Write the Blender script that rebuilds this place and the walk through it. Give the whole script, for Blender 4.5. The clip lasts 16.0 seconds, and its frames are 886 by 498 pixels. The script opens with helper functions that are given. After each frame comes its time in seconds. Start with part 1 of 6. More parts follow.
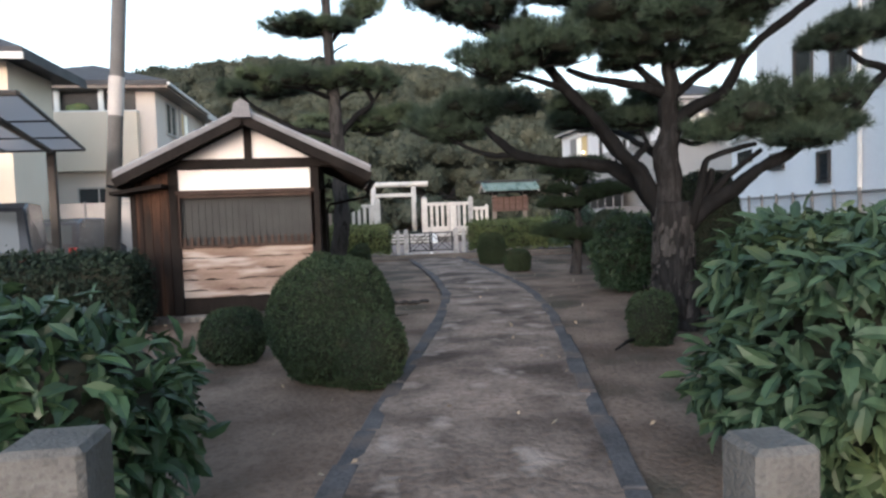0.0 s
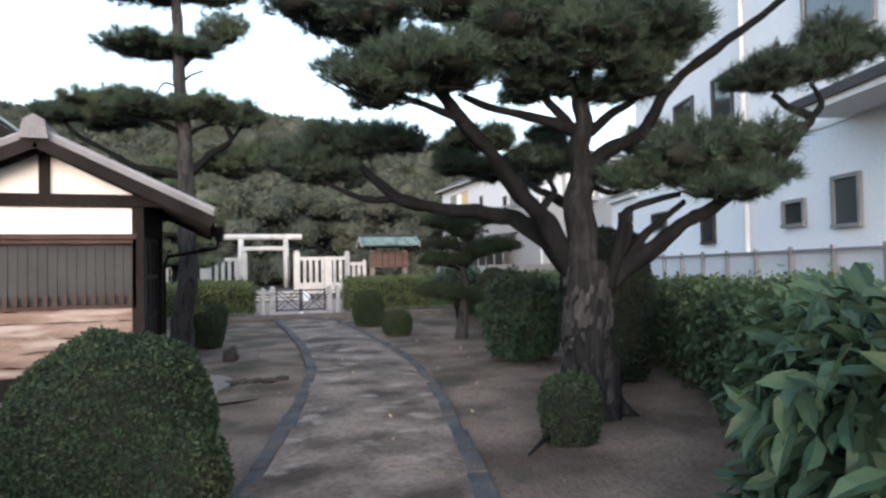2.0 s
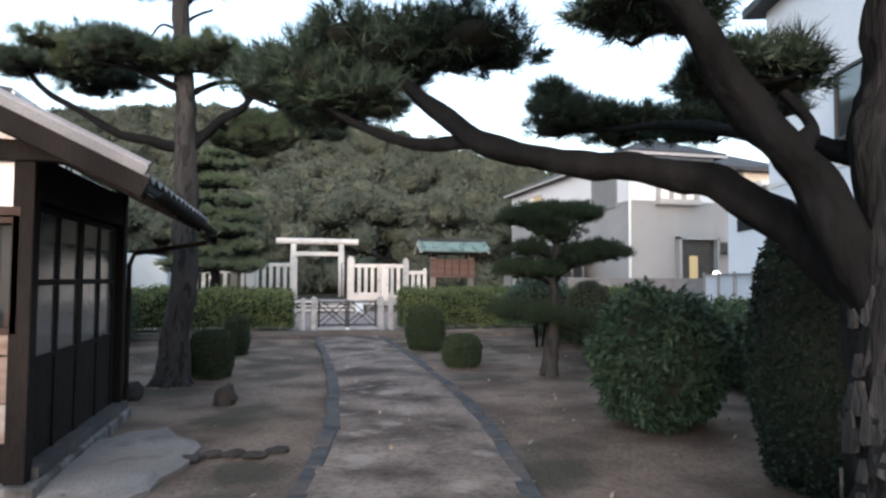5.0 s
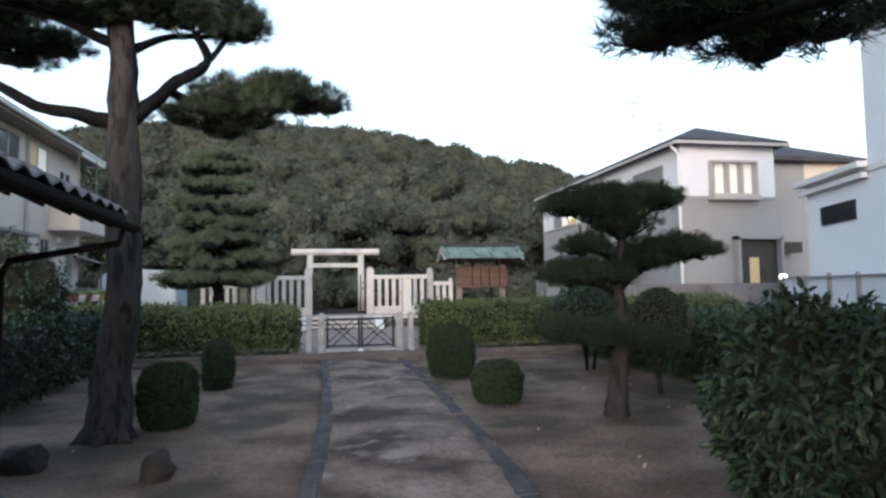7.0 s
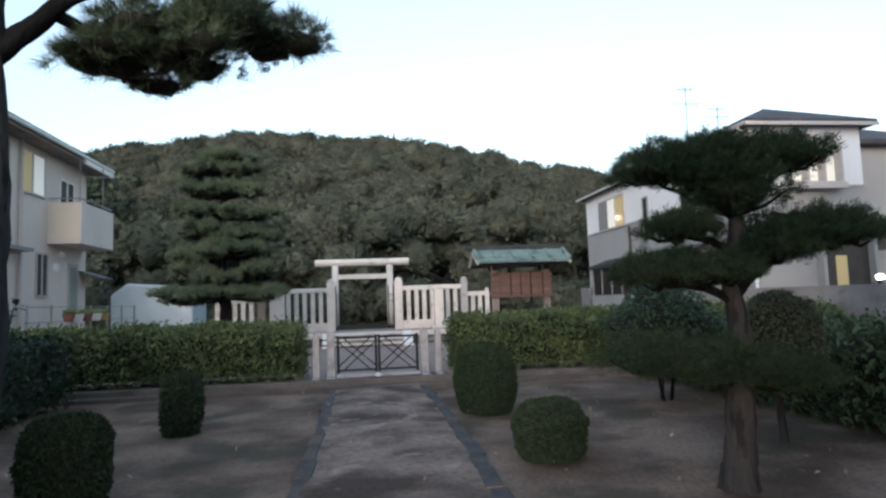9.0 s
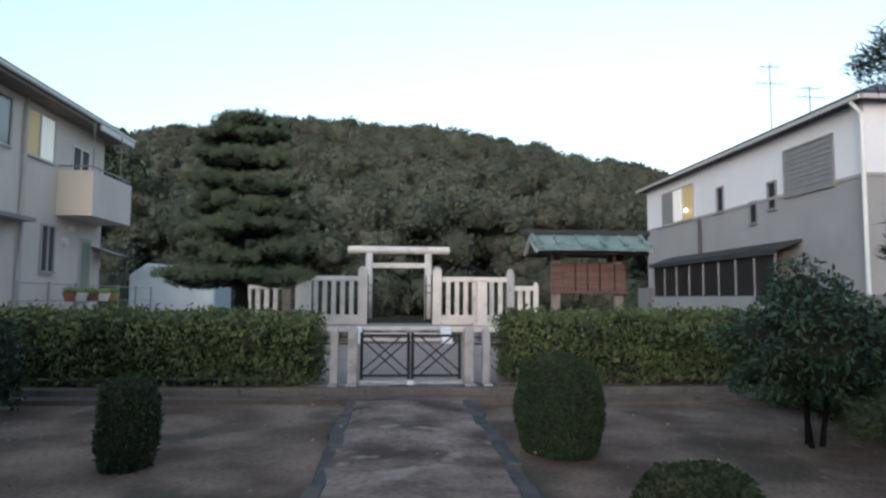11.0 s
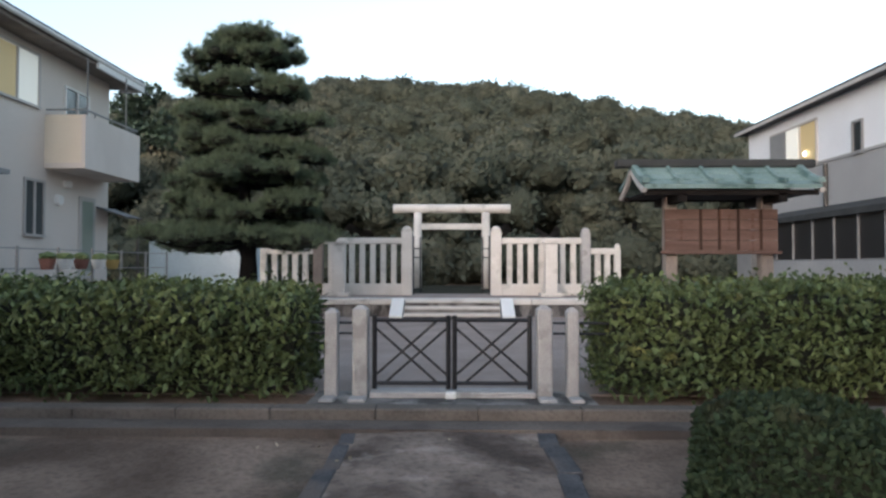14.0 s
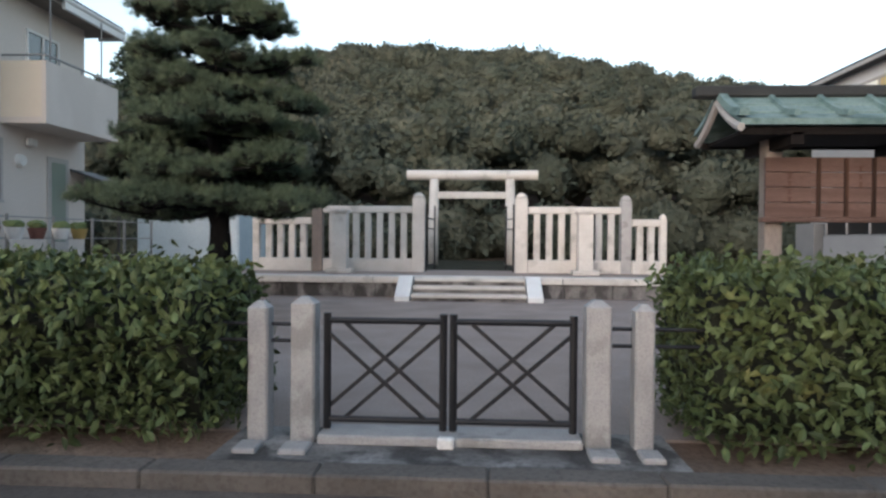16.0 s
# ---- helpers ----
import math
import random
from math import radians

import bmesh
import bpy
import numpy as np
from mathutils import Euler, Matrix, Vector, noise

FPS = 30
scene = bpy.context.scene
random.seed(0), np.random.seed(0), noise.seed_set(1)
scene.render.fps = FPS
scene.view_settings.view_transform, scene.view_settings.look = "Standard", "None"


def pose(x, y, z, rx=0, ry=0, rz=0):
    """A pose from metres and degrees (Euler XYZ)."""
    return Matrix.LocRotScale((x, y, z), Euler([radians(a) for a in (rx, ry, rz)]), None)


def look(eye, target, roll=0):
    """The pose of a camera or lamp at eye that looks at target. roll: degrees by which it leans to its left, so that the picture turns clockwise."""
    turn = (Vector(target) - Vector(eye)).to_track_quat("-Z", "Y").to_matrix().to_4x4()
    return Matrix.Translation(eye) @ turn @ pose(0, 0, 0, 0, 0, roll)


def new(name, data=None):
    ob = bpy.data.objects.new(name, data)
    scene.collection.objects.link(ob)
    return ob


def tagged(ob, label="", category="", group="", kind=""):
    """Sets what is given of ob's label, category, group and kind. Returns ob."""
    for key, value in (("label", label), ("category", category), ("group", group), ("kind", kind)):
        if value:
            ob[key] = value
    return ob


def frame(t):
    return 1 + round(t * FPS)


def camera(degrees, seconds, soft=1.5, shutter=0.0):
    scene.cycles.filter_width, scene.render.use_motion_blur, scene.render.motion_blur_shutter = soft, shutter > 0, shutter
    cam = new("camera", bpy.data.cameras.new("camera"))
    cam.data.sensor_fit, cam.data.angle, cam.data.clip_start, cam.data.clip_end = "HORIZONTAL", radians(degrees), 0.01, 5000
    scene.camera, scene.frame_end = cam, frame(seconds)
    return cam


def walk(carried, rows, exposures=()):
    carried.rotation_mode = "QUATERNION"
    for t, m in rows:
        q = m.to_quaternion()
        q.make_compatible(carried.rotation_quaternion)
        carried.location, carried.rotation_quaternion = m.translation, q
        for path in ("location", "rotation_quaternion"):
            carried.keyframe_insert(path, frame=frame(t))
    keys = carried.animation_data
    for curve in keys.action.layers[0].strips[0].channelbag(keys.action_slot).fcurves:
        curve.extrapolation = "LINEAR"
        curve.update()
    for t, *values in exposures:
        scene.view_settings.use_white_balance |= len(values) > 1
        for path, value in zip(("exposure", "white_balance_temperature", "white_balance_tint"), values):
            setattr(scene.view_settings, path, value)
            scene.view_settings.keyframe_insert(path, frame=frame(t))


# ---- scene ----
cam = camera(69.0, 16.0, soft=2.5)
METRES, EYE, TURN, SIDE = 18.7, 1.44, -8.2, -2.76
ROWS = [
    (0.0, 0.0, 0.0, 0.0, -0.1, -2.98, 1.97),
    (0.5, -0.0033, 0.0186, -0.0002, -5.34, -2.23, 1.39),
    (1.0, 0.0009, 0.0417, -0.0014, -5.4, 0.11, 1.05),
    (1.5, 0.0025, 0.0657, -0.0007, -11.08, 0.02, 0.52),
    (2.0, 0.0086, 0.0924, 0.0013, -10.87, 1.68, 1.14),
    (2.5, 0.008, 0.1206, 0.0011, -11.74, 2.73, 0.67),
    (3.0, 0.0149, 0.1503, 0.0012, -15.36, 2.79, 0.71),
    (3.5, 0.0122, 0.1813, 0.0018, -12.12, 2.83, -0.63),
    (4.0, 0.0192, 0.2133, 0.0009, -7.29, 2.62, -1.02),
    (6.5, 0.0333, 0.3732, 0.0013, -4.06, 3.11, 0.26),
    (7.0, 0.039, 0.4066, 0.0012, -2.89, 3.68, 0.86),
    (7.5, 0.0388, 0.4395, 0.0006, -2.6, 3.7, 0.92),
    (8.0, 0.0449, 0.4737, 0.0003, -2.16, 3.71, 1.51),
    (8.5, 0.046, 0.5061, -0.0001, -2.09, 3.37, 1.41),
    (9.0, 0.052, 0.5387, 0.0006, 0.55, 4.77, 1.99),
    (11.5, 0.0375, 0.7059, -0.0016, 4.52, 4.14, -0.37),
    (12.0, 0.037, 0.7395, -0.0021, 5.48, 3.76, -0.04),
    (12.5, 0.0316, 0.7704, -0.0025, 6.1, 2.95, 0.37),
    (13.0, 0.0314, 0.804, -0.0029, 7.25, 2.32, 0.49),
    (13.5, 0.027, 0.8355, -0.0029, 8.01, 1.14, 0.37),
    (14.0, 0.0265, 0.8676, -0.0031, 9.18, 1.42, -0.06),
    (14.5, 0.02, 0.8973, -0.0033, 9.7, 1.01, -0.91),
    (15.0, 0.0202, 0.9285, -0.0031, 10.71, 0.61, -0.64),
    (15.5, 0.0158, 0.9594, -0.0037, 11.21, -0.06, -0.84),
    (16.0, 0.0169, 0.9917, -0.0046, 11.4, -0.92, -0.46),
]
walk(cam, [(t, pose(SIDE, 0, EYE, 0, 0, TURN) @ pose(METRES * x, METRES * y, METRES * z, 90 + pitch, roll, yaw)) for t, x, y, z, yaw, pitch, roll in ROWS],
     exposures=[(0.0, 3.1, 5480, 10), (1.0, 3.3, 5450, 10), (4.0, 3.32, 5450, 10), (6.5, 3.02, 5430, 10), (8.0, 2.8, 5380, 10), (9.0, 2.74, 5350, 9), (11.5, 2.68, 5330, 9), (13.0, 2.78, 5450, 10), (16.0, 2.86, 5570, 10)])

# ---- world and light: a clear evening after sunset, soft light from all the sky ----
world = bpy.data.worlds.new("evening_sky")
scene.world = world
world.use_nodes = True
wn, wl = world.node_tree.nodes, world.node_tree.links
sky = wn.new("ShaderNodeTexSky")
sky.sky_type, sky.sun_disc = "NISHITA", False
sky.sun_elevation, sky.sun_rotation = radians(3), radians(198)
sky.air_density, sky.dust_density, sky.ozone_density = 1.0, 3.0, 1.0
haze = wn.new("ShaderNodeHueSaturation")  # thin high cloud greys the blue
haze.inputs["Saturation"].default_value = 0.58
wl.new(sky.outputs["Color"], haze.inputs["Color"])
wl.new(haze.outputs["Color"], wn["Background"].inputs["Color"])
wn["Background"].inputs["Strength"].default_value = 0.14
sun = new("sun", bpy.data.lights.new("sun", "SUN"))
sun.data.energy, sun.data.angle, sun.data.color = 0.05, radians(60), (1.0, 0.97, 0.94)
sun.matrix_world = look((-22, -47, 25), (0, 0, 0))


# ---- materials ----
def material(name, c1, c2, scale=4.0, rough=0.85, bump=0.2, fine=40.0, metal=0.0, island=0.0, stain=None, stain_scale=0.8, stain_at=0.55, stretch=(1, 1, 1), spec=0.3, stain_amount=0.8, lo=0.3, hi=0.7, deep=0.02):
    m = bpy.data.materials.new(name)
    m.use_nodes = True
    n, l = m.node_tree.nodes, m.node_tree.links
    p = n["Principled BSDF"]
    p.inputs["Metallic"].default_value = metal
    p.inputs["Specular IOR Level"].default_value = spec
    geo = n.new("ShaderNodeNewGeometry")
    mp = n.new("ShaderNodeMapping")
    mp.inputs["Scale"].default_value = stretch
    l.new(geo.outputs["Position"], mp.inputs["Vector"])

    def noise_at(s, detail=5.0):
        t = n.new("ShaderNodeTexNoise")
        t.inputs["Scale"].default_value, t.inputs["Detail"].default_value = s, detail
        l.new(mp.outputs["Vector"], t.inputs["Vector"])
        return t.outputs["Fac"]

    def ramp(src, a, b):
        r = n.new("ShaderNodeMapRange")
        r.inputs["From Min"].default_value, r.inputs["From Max"].default_value = a, b
        l.new(src, r.inputs["Value"])
        return r.outputs["Result"]

    def mix(f, a, b):
        x = n.new("ShaderNodeMix")
        x.data_type = "RGBA"
        for sock, val in ((x.inputs[0], f), (x.inputs[6], a), (x.inputs[7], b)):
            if isinstance(val, (int, float)):
                sock.default_value = val
            elif isinstance(val, tuple):
                sock.default_value = (*val, 1)
            else:
                l.new(val, sock)
        return x.outputs[2]
    big, small = noise_at(scale), noise_at(fine, 3.0)
    col = mix(ramp(big, lo, hi), c1, c2)
    dark = tuple(0.6 * c for c in c1)
    f = n.new("ShaderNodeMath")
    f.operation = "MULTIPLY"
    l.new(ramp(small, 0.45, 0.75), f.inputs[0])
    f.inputs[1].default_value = 0.5
    col = mix(f.outputs[0], col, dark)
    if stain:
        st = noise_at(stain_scale, 7.0)
        g = n.new("ShaderNodeMath")
        g.operation = "MULTIPLY"
        l.new(ramp(st, stain_at, stain_at + 0.1), g.inputs[0])
        g.inputs[1].default_value = stain_amount
        col = mix(g.outputs[0], col, stain)
    if island:
        hsv = n.new("ShaderNodeHueSaturation")
        hsv.inputs["Saturation"].default_value = 1.0
        v = n.new("ShaderNodeMapRange")
        v.inputs["To Min"].default_value, v.inputs["To Max"].default_value = 1 - island, 1 + island
        l.new(geo.outputs["Random Per Island"], v.inputs["Value"])
        l.new(v.outputs["Result"], hsv.inputs["Value"])
        l.new(col, hsv.inputs["Color"])
        col = hsv.outputs["Color"]
    l.new(col, p.inputs["Base Color"])
    rr = n.new("ShaderNodeMapRange")
    rr.inputs["To Min"].default_value, rr.inputs["To Max"].default_value = max(rough - 0.12, 0.02), min(rough + 0.1, 1)
    l.new(small, rr.inputs["Value"])
    l.new(rr.outputs["Result"], p.inputs["Roughness"])
    if bump:
        b = n.new("ShaderNodeBump")
        b.inputs["Strength"].default_value, b.inputs["Distance"].default_value = bump, deep
        l.new(small, b.inputs["Height"])
        l.new(b.outputs["Normal"], p.inputs["Normal"])
    return m


def glass(name, tint, rough=0.05):
    m = bpy.data.materials.new(name)
    m.use_nodes = True
    p = m.node_tree.nodes["Principled BSDF"]
    p.inputs["Base Color"].default_value = (*tint, 1)
    p.inputs["Roughness"].default_value = rough
    p.inputs["Specular IOR Level"].default_value = 0.8
    return m


def glow(name, colour, strength):
    m = bpy.data.materials.new(name)
    m.use_nodes = True
    p = m.node_tree.nodes["Principled BSDF"]
    p.inputs["Base Color"].default_value = (*colour, 1)
    p.inputs["Emission Color"].default_value = (*colour, 1)
    p.inputs["Emission Strength"].default_value = strength
    return m


M_SOIL = material("bare_soil", (0.099, 0.073, 0.056), (0.25, 0.191, 0.15), 0.9, 0.95, 0.8, 22, stain=(0.066, 0.062, 0.046), stain_scale=0.8, stain_at=0.53, lo=0.36, hi=0.64, spec=0.1, deep=0.035)
M_PATH = material("worn_path", (0.075, 0.058, 0.048), (0.275, 0.22, 0.182), 1.3, 0.92, 0.8, 18, stain=(0.4, 0.34, 0.295), stain_scale=2.4, stain_at=0.575, lo=0.36, hi=0.62, stain_amount=0.6, spec=0.12, deep=0.03)
M_LEAFMOULD = material("leaf_mould", (0.03, 0.03, 0.022), (0.06, 0.056, 0.04), 1.5, 0.95, 0.8, 20, spec=0.05)
M_EDGE = material("edging_concrete", (0.058, 0.058, 0.062), (0.125, 0.122, 0.124), 2.5, 0.9, 0.6, 35, stain=(0.135, 0.11, 0.094), stain_scale=1.6, stain_at=0.52, spec=0.12, stain_amount=0.75)
M_GRAVEL = material("grey_gravel", (0.29, 0.238, 0.21), (0.37, 0.308, 0.274), 1.5, 0.95, 0.8, 60, spec=0.1, stain=(0.23, 0.19, 0.168), stain_scale=0.7, stain_at=0.55, stain_amount=0.5)
M_STONE = material("granite", (0.33, 0.325, 0.32), (0.46, 0.452, 0.44), 4.0, 0.88, 0.4, 90, stain=(0.19, 0.185, 0.175), stain_scale=4, stain_at=0.55, stain_amount=0.65, spec=0.2)
M_ROUGH = material("rough_granite", (0.08, 0.08, 0.078), (0.14, 0.139, 0.134), 5.0, 0.9, 0.7, 60, stain=(0.08, 0.08, 0.07), stain_scale=3, stain_at=0.56)
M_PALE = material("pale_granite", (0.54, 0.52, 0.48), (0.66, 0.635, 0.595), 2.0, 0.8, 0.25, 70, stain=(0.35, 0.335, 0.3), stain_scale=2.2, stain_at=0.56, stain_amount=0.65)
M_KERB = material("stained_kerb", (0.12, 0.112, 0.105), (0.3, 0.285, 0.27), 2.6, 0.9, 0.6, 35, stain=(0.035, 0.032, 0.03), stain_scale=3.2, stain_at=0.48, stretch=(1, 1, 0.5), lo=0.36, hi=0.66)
M_KERBSTONE = material("worn_kerb_stone", (0.11, 0.098, 0.087), (0.18, 0.16, 0.143), 1.4, 0.92, 0.5, 35, stain=(0.085, 0.075, 0.067), stain_scale=1.8, stain_at=0.56, stain_amount=0.6, spec=0.12)
M_FOOT = material("muddy_concrete", (0.1, 0.085, 0.075), (0.17, 0.145, 0.125), 1.2, 0.95, 0.4, 40, stain=(0.06, 0.05, 0.045), stain_scale=1.5, stain_at=0.55)
M_IRON = material("black_iron", (0.012, 0.012, 0.014), (0.02, 0.02, 0.022), 8, 0.5, 0.1, 80)
M_DARKWOOD = material("dark_timber", (0.008, 0.0068, 0.0064), (0.019, 0.0155, 0.014), 3, 0.8, 0.3, 60, stretch=(1, 1, 0.2), spec=0.12)
M_BOARD = material("weathered_board", (0.018, 0.013, 0.0115), (0.105, 0.056, 0.036), 2.5, 0.85, 0.4, 50, stain=(0.02, 0.017, 0.015), stain_scale=2.0, stain_at=0.5, stretch=(3, 3, 0.3), spec=0.12, lo=0.38, hi=0.66)
M_PLANK = material("bare_plank", (0.17, 0.115, 0.092), (0.33, 0.262, 0.218), 2.4, 0.85, 0.6, 40, stain=(0.44, 0.395, 0.36), stain_scale=1.7, stain_at=0.5, stretch=(0.6, 1, 3.5), spec=0.15)
M_BAMBOO = material("brown_lattice", (0.04, 0.027, 0.022), (0.075, 0.05, 0.04), 4, 0.75, 0.2, 60, spec=0.15)
M_SCREEN = material("grey_screen", (0.036, 0.038, 0.038), (0.055, 0.057, 0.056), 3, 0.75, 0.1, 120, spec=0.2)
M_PLASTER = material("white_plaster", (0.76, 0.75, 0.73), (0.82, 0.81, 0.8), 2, 0.8, 0.08, 60, stain=(0.66, 0.63, 0.6), stain_scale=1.2, stain_at=0.62, stain_amount=0.5)
M_TILE = material("roof_tile", (0.13, 0.13, 0.14), (0.2, 0.2, 0.21), 3, 0.6, 0.2, 60, island=0.2)
# lighter copy of the roof tile: the sky's reflection is in the colour
M_VERGE_SHEEN = material("verge_tile_sky_sheen", (0.21, 0.212, 0.225), (0.29, 0.292, 0.305), 3, 0.6, 0.2, 60, island=0.12)
M_COPPER = material("green_copper", (0.15, 0.222, 0.208), (0.225, 0.305, 0.288), 3, 0.65, 0.15, 40, stain=(0.07, 0.12, 0.11), stain_scale=4, stain_at=0.55)
M_REDWOOD = material("sign_wood", (0.1, 0.06, 0.048), (0.18, 0.115, 0.092), 2.5, 0.75, 0.3, 60, stain=(0.1, 0.06, 0.048), stain_scale=3, stain_at=0.55, stretch=(0.3, 1, 3))
M_GREYWOOD = material("grey_timber", (0.2, 0.17, 0.15), (0.28, 0.24, 0.21), 3, 0.8, 0.3, 60, stretch=(1, 1, 0.25))
M_INK = material("faded_ink", (0.09, 0.045, 0.035), (0.12, 0.062, 0.047), 8, 0.8, 0, 60)
# near-black: the limbs' silhouette against the sky is put into this bark colour
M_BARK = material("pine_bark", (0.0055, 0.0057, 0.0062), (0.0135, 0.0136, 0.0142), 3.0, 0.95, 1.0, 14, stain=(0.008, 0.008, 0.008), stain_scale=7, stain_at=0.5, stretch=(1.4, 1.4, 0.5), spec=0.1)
M_BARK_PALE = material("pale_pine_bark", (0.009, 0.009, 0.0093), (0.034, 0.0335, 0.0345), 5.0, 0.95, 1.0, 22, stain=(0.011, 0.0105, 0.0105), stain_scale=9, stain_at=0.5, stretch=(1.8, 1.8, 0.35), spec=0.1)
M_PLATE = material("bark_plate", (0.024, 0.0235, 0.0235), (0.066, 0.064, 0.063), 5.0, 0.95, 0.8, 30, island=0.25, stretch=(1.8, 1.8, 0.5), spec=0.1)
M_BARK_GREY = material("grey_pine_bark", (0.029, 0.028, 0.0278), (0.068, 0.066, 0.066), 4.0, 0.95, 1.0, 16, stain=(0.015, 0.014, 0.014), stain_scale=8, stain_at=0.52, stretch=(1.6, 1.6, 0.4), spec=0.1)
M_NEEDLE = material("pine_needles", (0.025, 0.043, 0.031), (0.05, 0.074, 0.043), 1.6, 0.6, 0, 25, island=0.35)
M_NEEDLE_HAZE = material("pine_needles_haze", (0.05, 0.076, 0.044), (0.086, 0.114, 0.058), 1.6, 0.6, 0, 25, island=0.35)
M_NEEDLE_TIER = material("tiered_pine_needles", (0.066, 0.093, 0.064), (0.122, 0.154, 0.09), 1.6, 0.65, 0, 25, island=0.3, spec=0.15)
M_CLIPPED = material("clipped_leaves", (0.021, 0.036, 0.02), (0.042, 0.061, 0.03), 2.2, 0.75, 0, 25, island=0.4, spec=0.15, stain=(0.058, 0.05, 0.03), stain_scale=3.0, stain_at=0.6, stain_amount=0.5)
M_OLIVE = material("olive_clipped_leaves", (0.04, 0.054, 0.034), (0.068, 0.082, 0.05), 2.5, 0.75, 0, 25, island=0.4)
M_HEDGE = material("hedge_leaves", (0.062, 0.09, 0.037), (0.118, 0.145, 0.056), 1.6, 0.55, 0, 25, island=0.45, stain=(0.15, 0.145, 0.05), stain_scale=2.2, stain_at=0.6, stain_amount=0.7, spec=0.2)
M_SHRUB = material("shrub_leaves", (0.026, 0.05, 0.03), (0.046, 0.08, 0.044), 1.6, 0.5, 0, 25, island=0.3, stain=(0.09, 0.115, 0.042), stain_scale=1.3, stain_at=0.55, stain_amount=0.6, spec=0.2)
M_GLOSSY = material("camellia_leaves", (0.022, 0.046, 0.024), (0.038, 0.072, 0.032), 2.0, 0.45, 0, 25, island=0.35)
M_CAMELLIA = material("dark_camellia_leaves", (0.017, 0.034, 0.019), (0.031, 0.056, 0.028), 2.0, 0.5, 0, 25, island=0.35, spec=0.2)
M_BOUNDARY = material("boundary_hedge_leaves", (0.04, 0.068, 0.038), (0.072, 0.108, 0.054), 1.6, 0.55, 0, 25, island=0.35, spec=0.2, stain=(0.1, 0.12, 0.05), stain_scale=1.1, stain_at=0.58, stain_amount=0.6)
M_DARKHEDGE = material("dark_hedge_leaves", (0.012, 0.02, 0.015), (0.024, 0.038, 0.024), 2.0, 0.6, 0, 25, island=0.35, spec=0.12)
# solid foliage cores; the shade between leaves is put into this near-black
M_CORE = material("core_shade", (0.01, 0.012, 0.008), (0.018, 0.02, 0.013), 4, 0.95, 0.6, 20)
M_FOREST = material("forest_leaves", (0.047, 0.058, 0.045), (0.1, 0.105, 0.078), 0.2, 0.95, 0, 0.8, spec=0.05, island=0.07, lo=0.36, hi=0.66, stain=(0.1, 0.092, 0.064), stain_scale=0.05, stain_at=0.58, stain_amount=0.6)
M_FORESTCORE = material("forest_crown", (0.046, 0.057, 0.044), (0.096, 0.101, 0.075), 0.22, 0.95, 1.0, 2.2, spec=0.05, island=0.25, deep=0.6)
M_WHITEWALL = material("white_render", (0.7, 0.71, 0.73), (0.76, 0.77, 0.79), 0.8, 0.85, 0.1, 50)
M_BLUEWALL = material("pale_blue_render", (0.8, 0.82, 0.86), (0.86, 0.875, 0.91), 0.6, 0.85, 0.1, 50)
M_GREYWALL = material("grey_siding", (0.3, 0.3, 0.3), (0.35, 0.35, 0.345), 0.8, 0.8, 0.1, 50)
M_BEIGE = material("beige_render", (0.6, 0.545, 0.49), (0.68, 0.62, 0.565), 0.5, 0.85, 0.15, 60, stain=(0.5, 0.45, 0.4), stain_scale=0.5, stain_at=0.58, stain_amount=0.5, stretch=(1, 1, 0.5))
M_CREAM = material("cream_render", (0.66, 0.59, 0.48), (0.72, 0.65, 0.54), 0.7, 0.85, 0.1, 60)
M_ROOF = material("dark_roofing", (0.045, 0.045, 0.05), (0.07, 0.07, 0.075), 1.5, 0.7, 0.3, 30)
M_FRAME = material("window_frame", (0.42, 0.4, 0.38), (0.46, 0.44, 0.42), 4, 0.5, 0, 40)
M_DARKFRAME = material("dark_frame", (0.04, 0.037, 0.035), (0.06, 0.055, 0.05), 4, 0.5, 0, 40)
M_SHUTTER = material("grey_shutter", (0.22, 0.22, 0.22), (0.26, 0.26, 0.26), 3, 0.5, 0.05, 40)
M_POLE = material("pole_concrete", (0.115, 0.112, 0.11), (0.165, 0.161, 0.158), 2, 0.85, 0.2, 50)
M_BLOCK = material("block_wall", (0.16, 0.155, 0.155), (0.25, 0.245, 0.245), 1.5, 0.9, 0.4, 40, stain=(0.1, 0.085, 0.08), stain_scale=1.2, stain_at=0.56, stain_amount=0.7, spec=0.1)
M_PALEBLOCK = material("pale_block", (0.5, 0.51, 0.53), (0.6, 0.61, 0.63), 1.5, 0.9, 0.2, 40)
M_PALEMESH = material("pale_mesh", (0.68, 0.7, 0.74), (0.76, 0.78, 0.82), 1.2, 0.85, 0.1, 60)
M_LITTER = material("dry_leaf", (0.2, 0.16, 0.11), (0.36, 0.3, 0.22), 5, 0.9, 0, 40, island=0.4)
M_PLASTIC = material("translucent_sheet", (0.52, 0.6, 0.64), (0.6, 0.67, 0.7), 2, 0.35, 0.1, 20)
M_CARBLACK = material("black_paint", (0.012, 0.013, 0.016), (0.016, 0.017, 0.02), 2, 0.2, 0, 20, spec=0.6)
M_CARGREY = material("dark_grey_paint", (0.05, 0.052, 0.058), (0.06, 0.062, 0.068), 2, 0.25, 0, 20, spec=0.6)
M_TYRE = material("tyre_rubber", (0.015, 0.015, 0.015), (0.025, 0.025, 0.025), 5, 0.9, 0.2, 50)
M_RED = material("red_lens", (0.35, 0.02, 0.02), (0.4, 0.03, 0.03), 5, 0.3, 0, 50)
M_WHITE = material("white_paint", (0.72, 0.72, 0.7), (0.78, 0.78, 0.76), 5, 0.6, 0.05, 50)
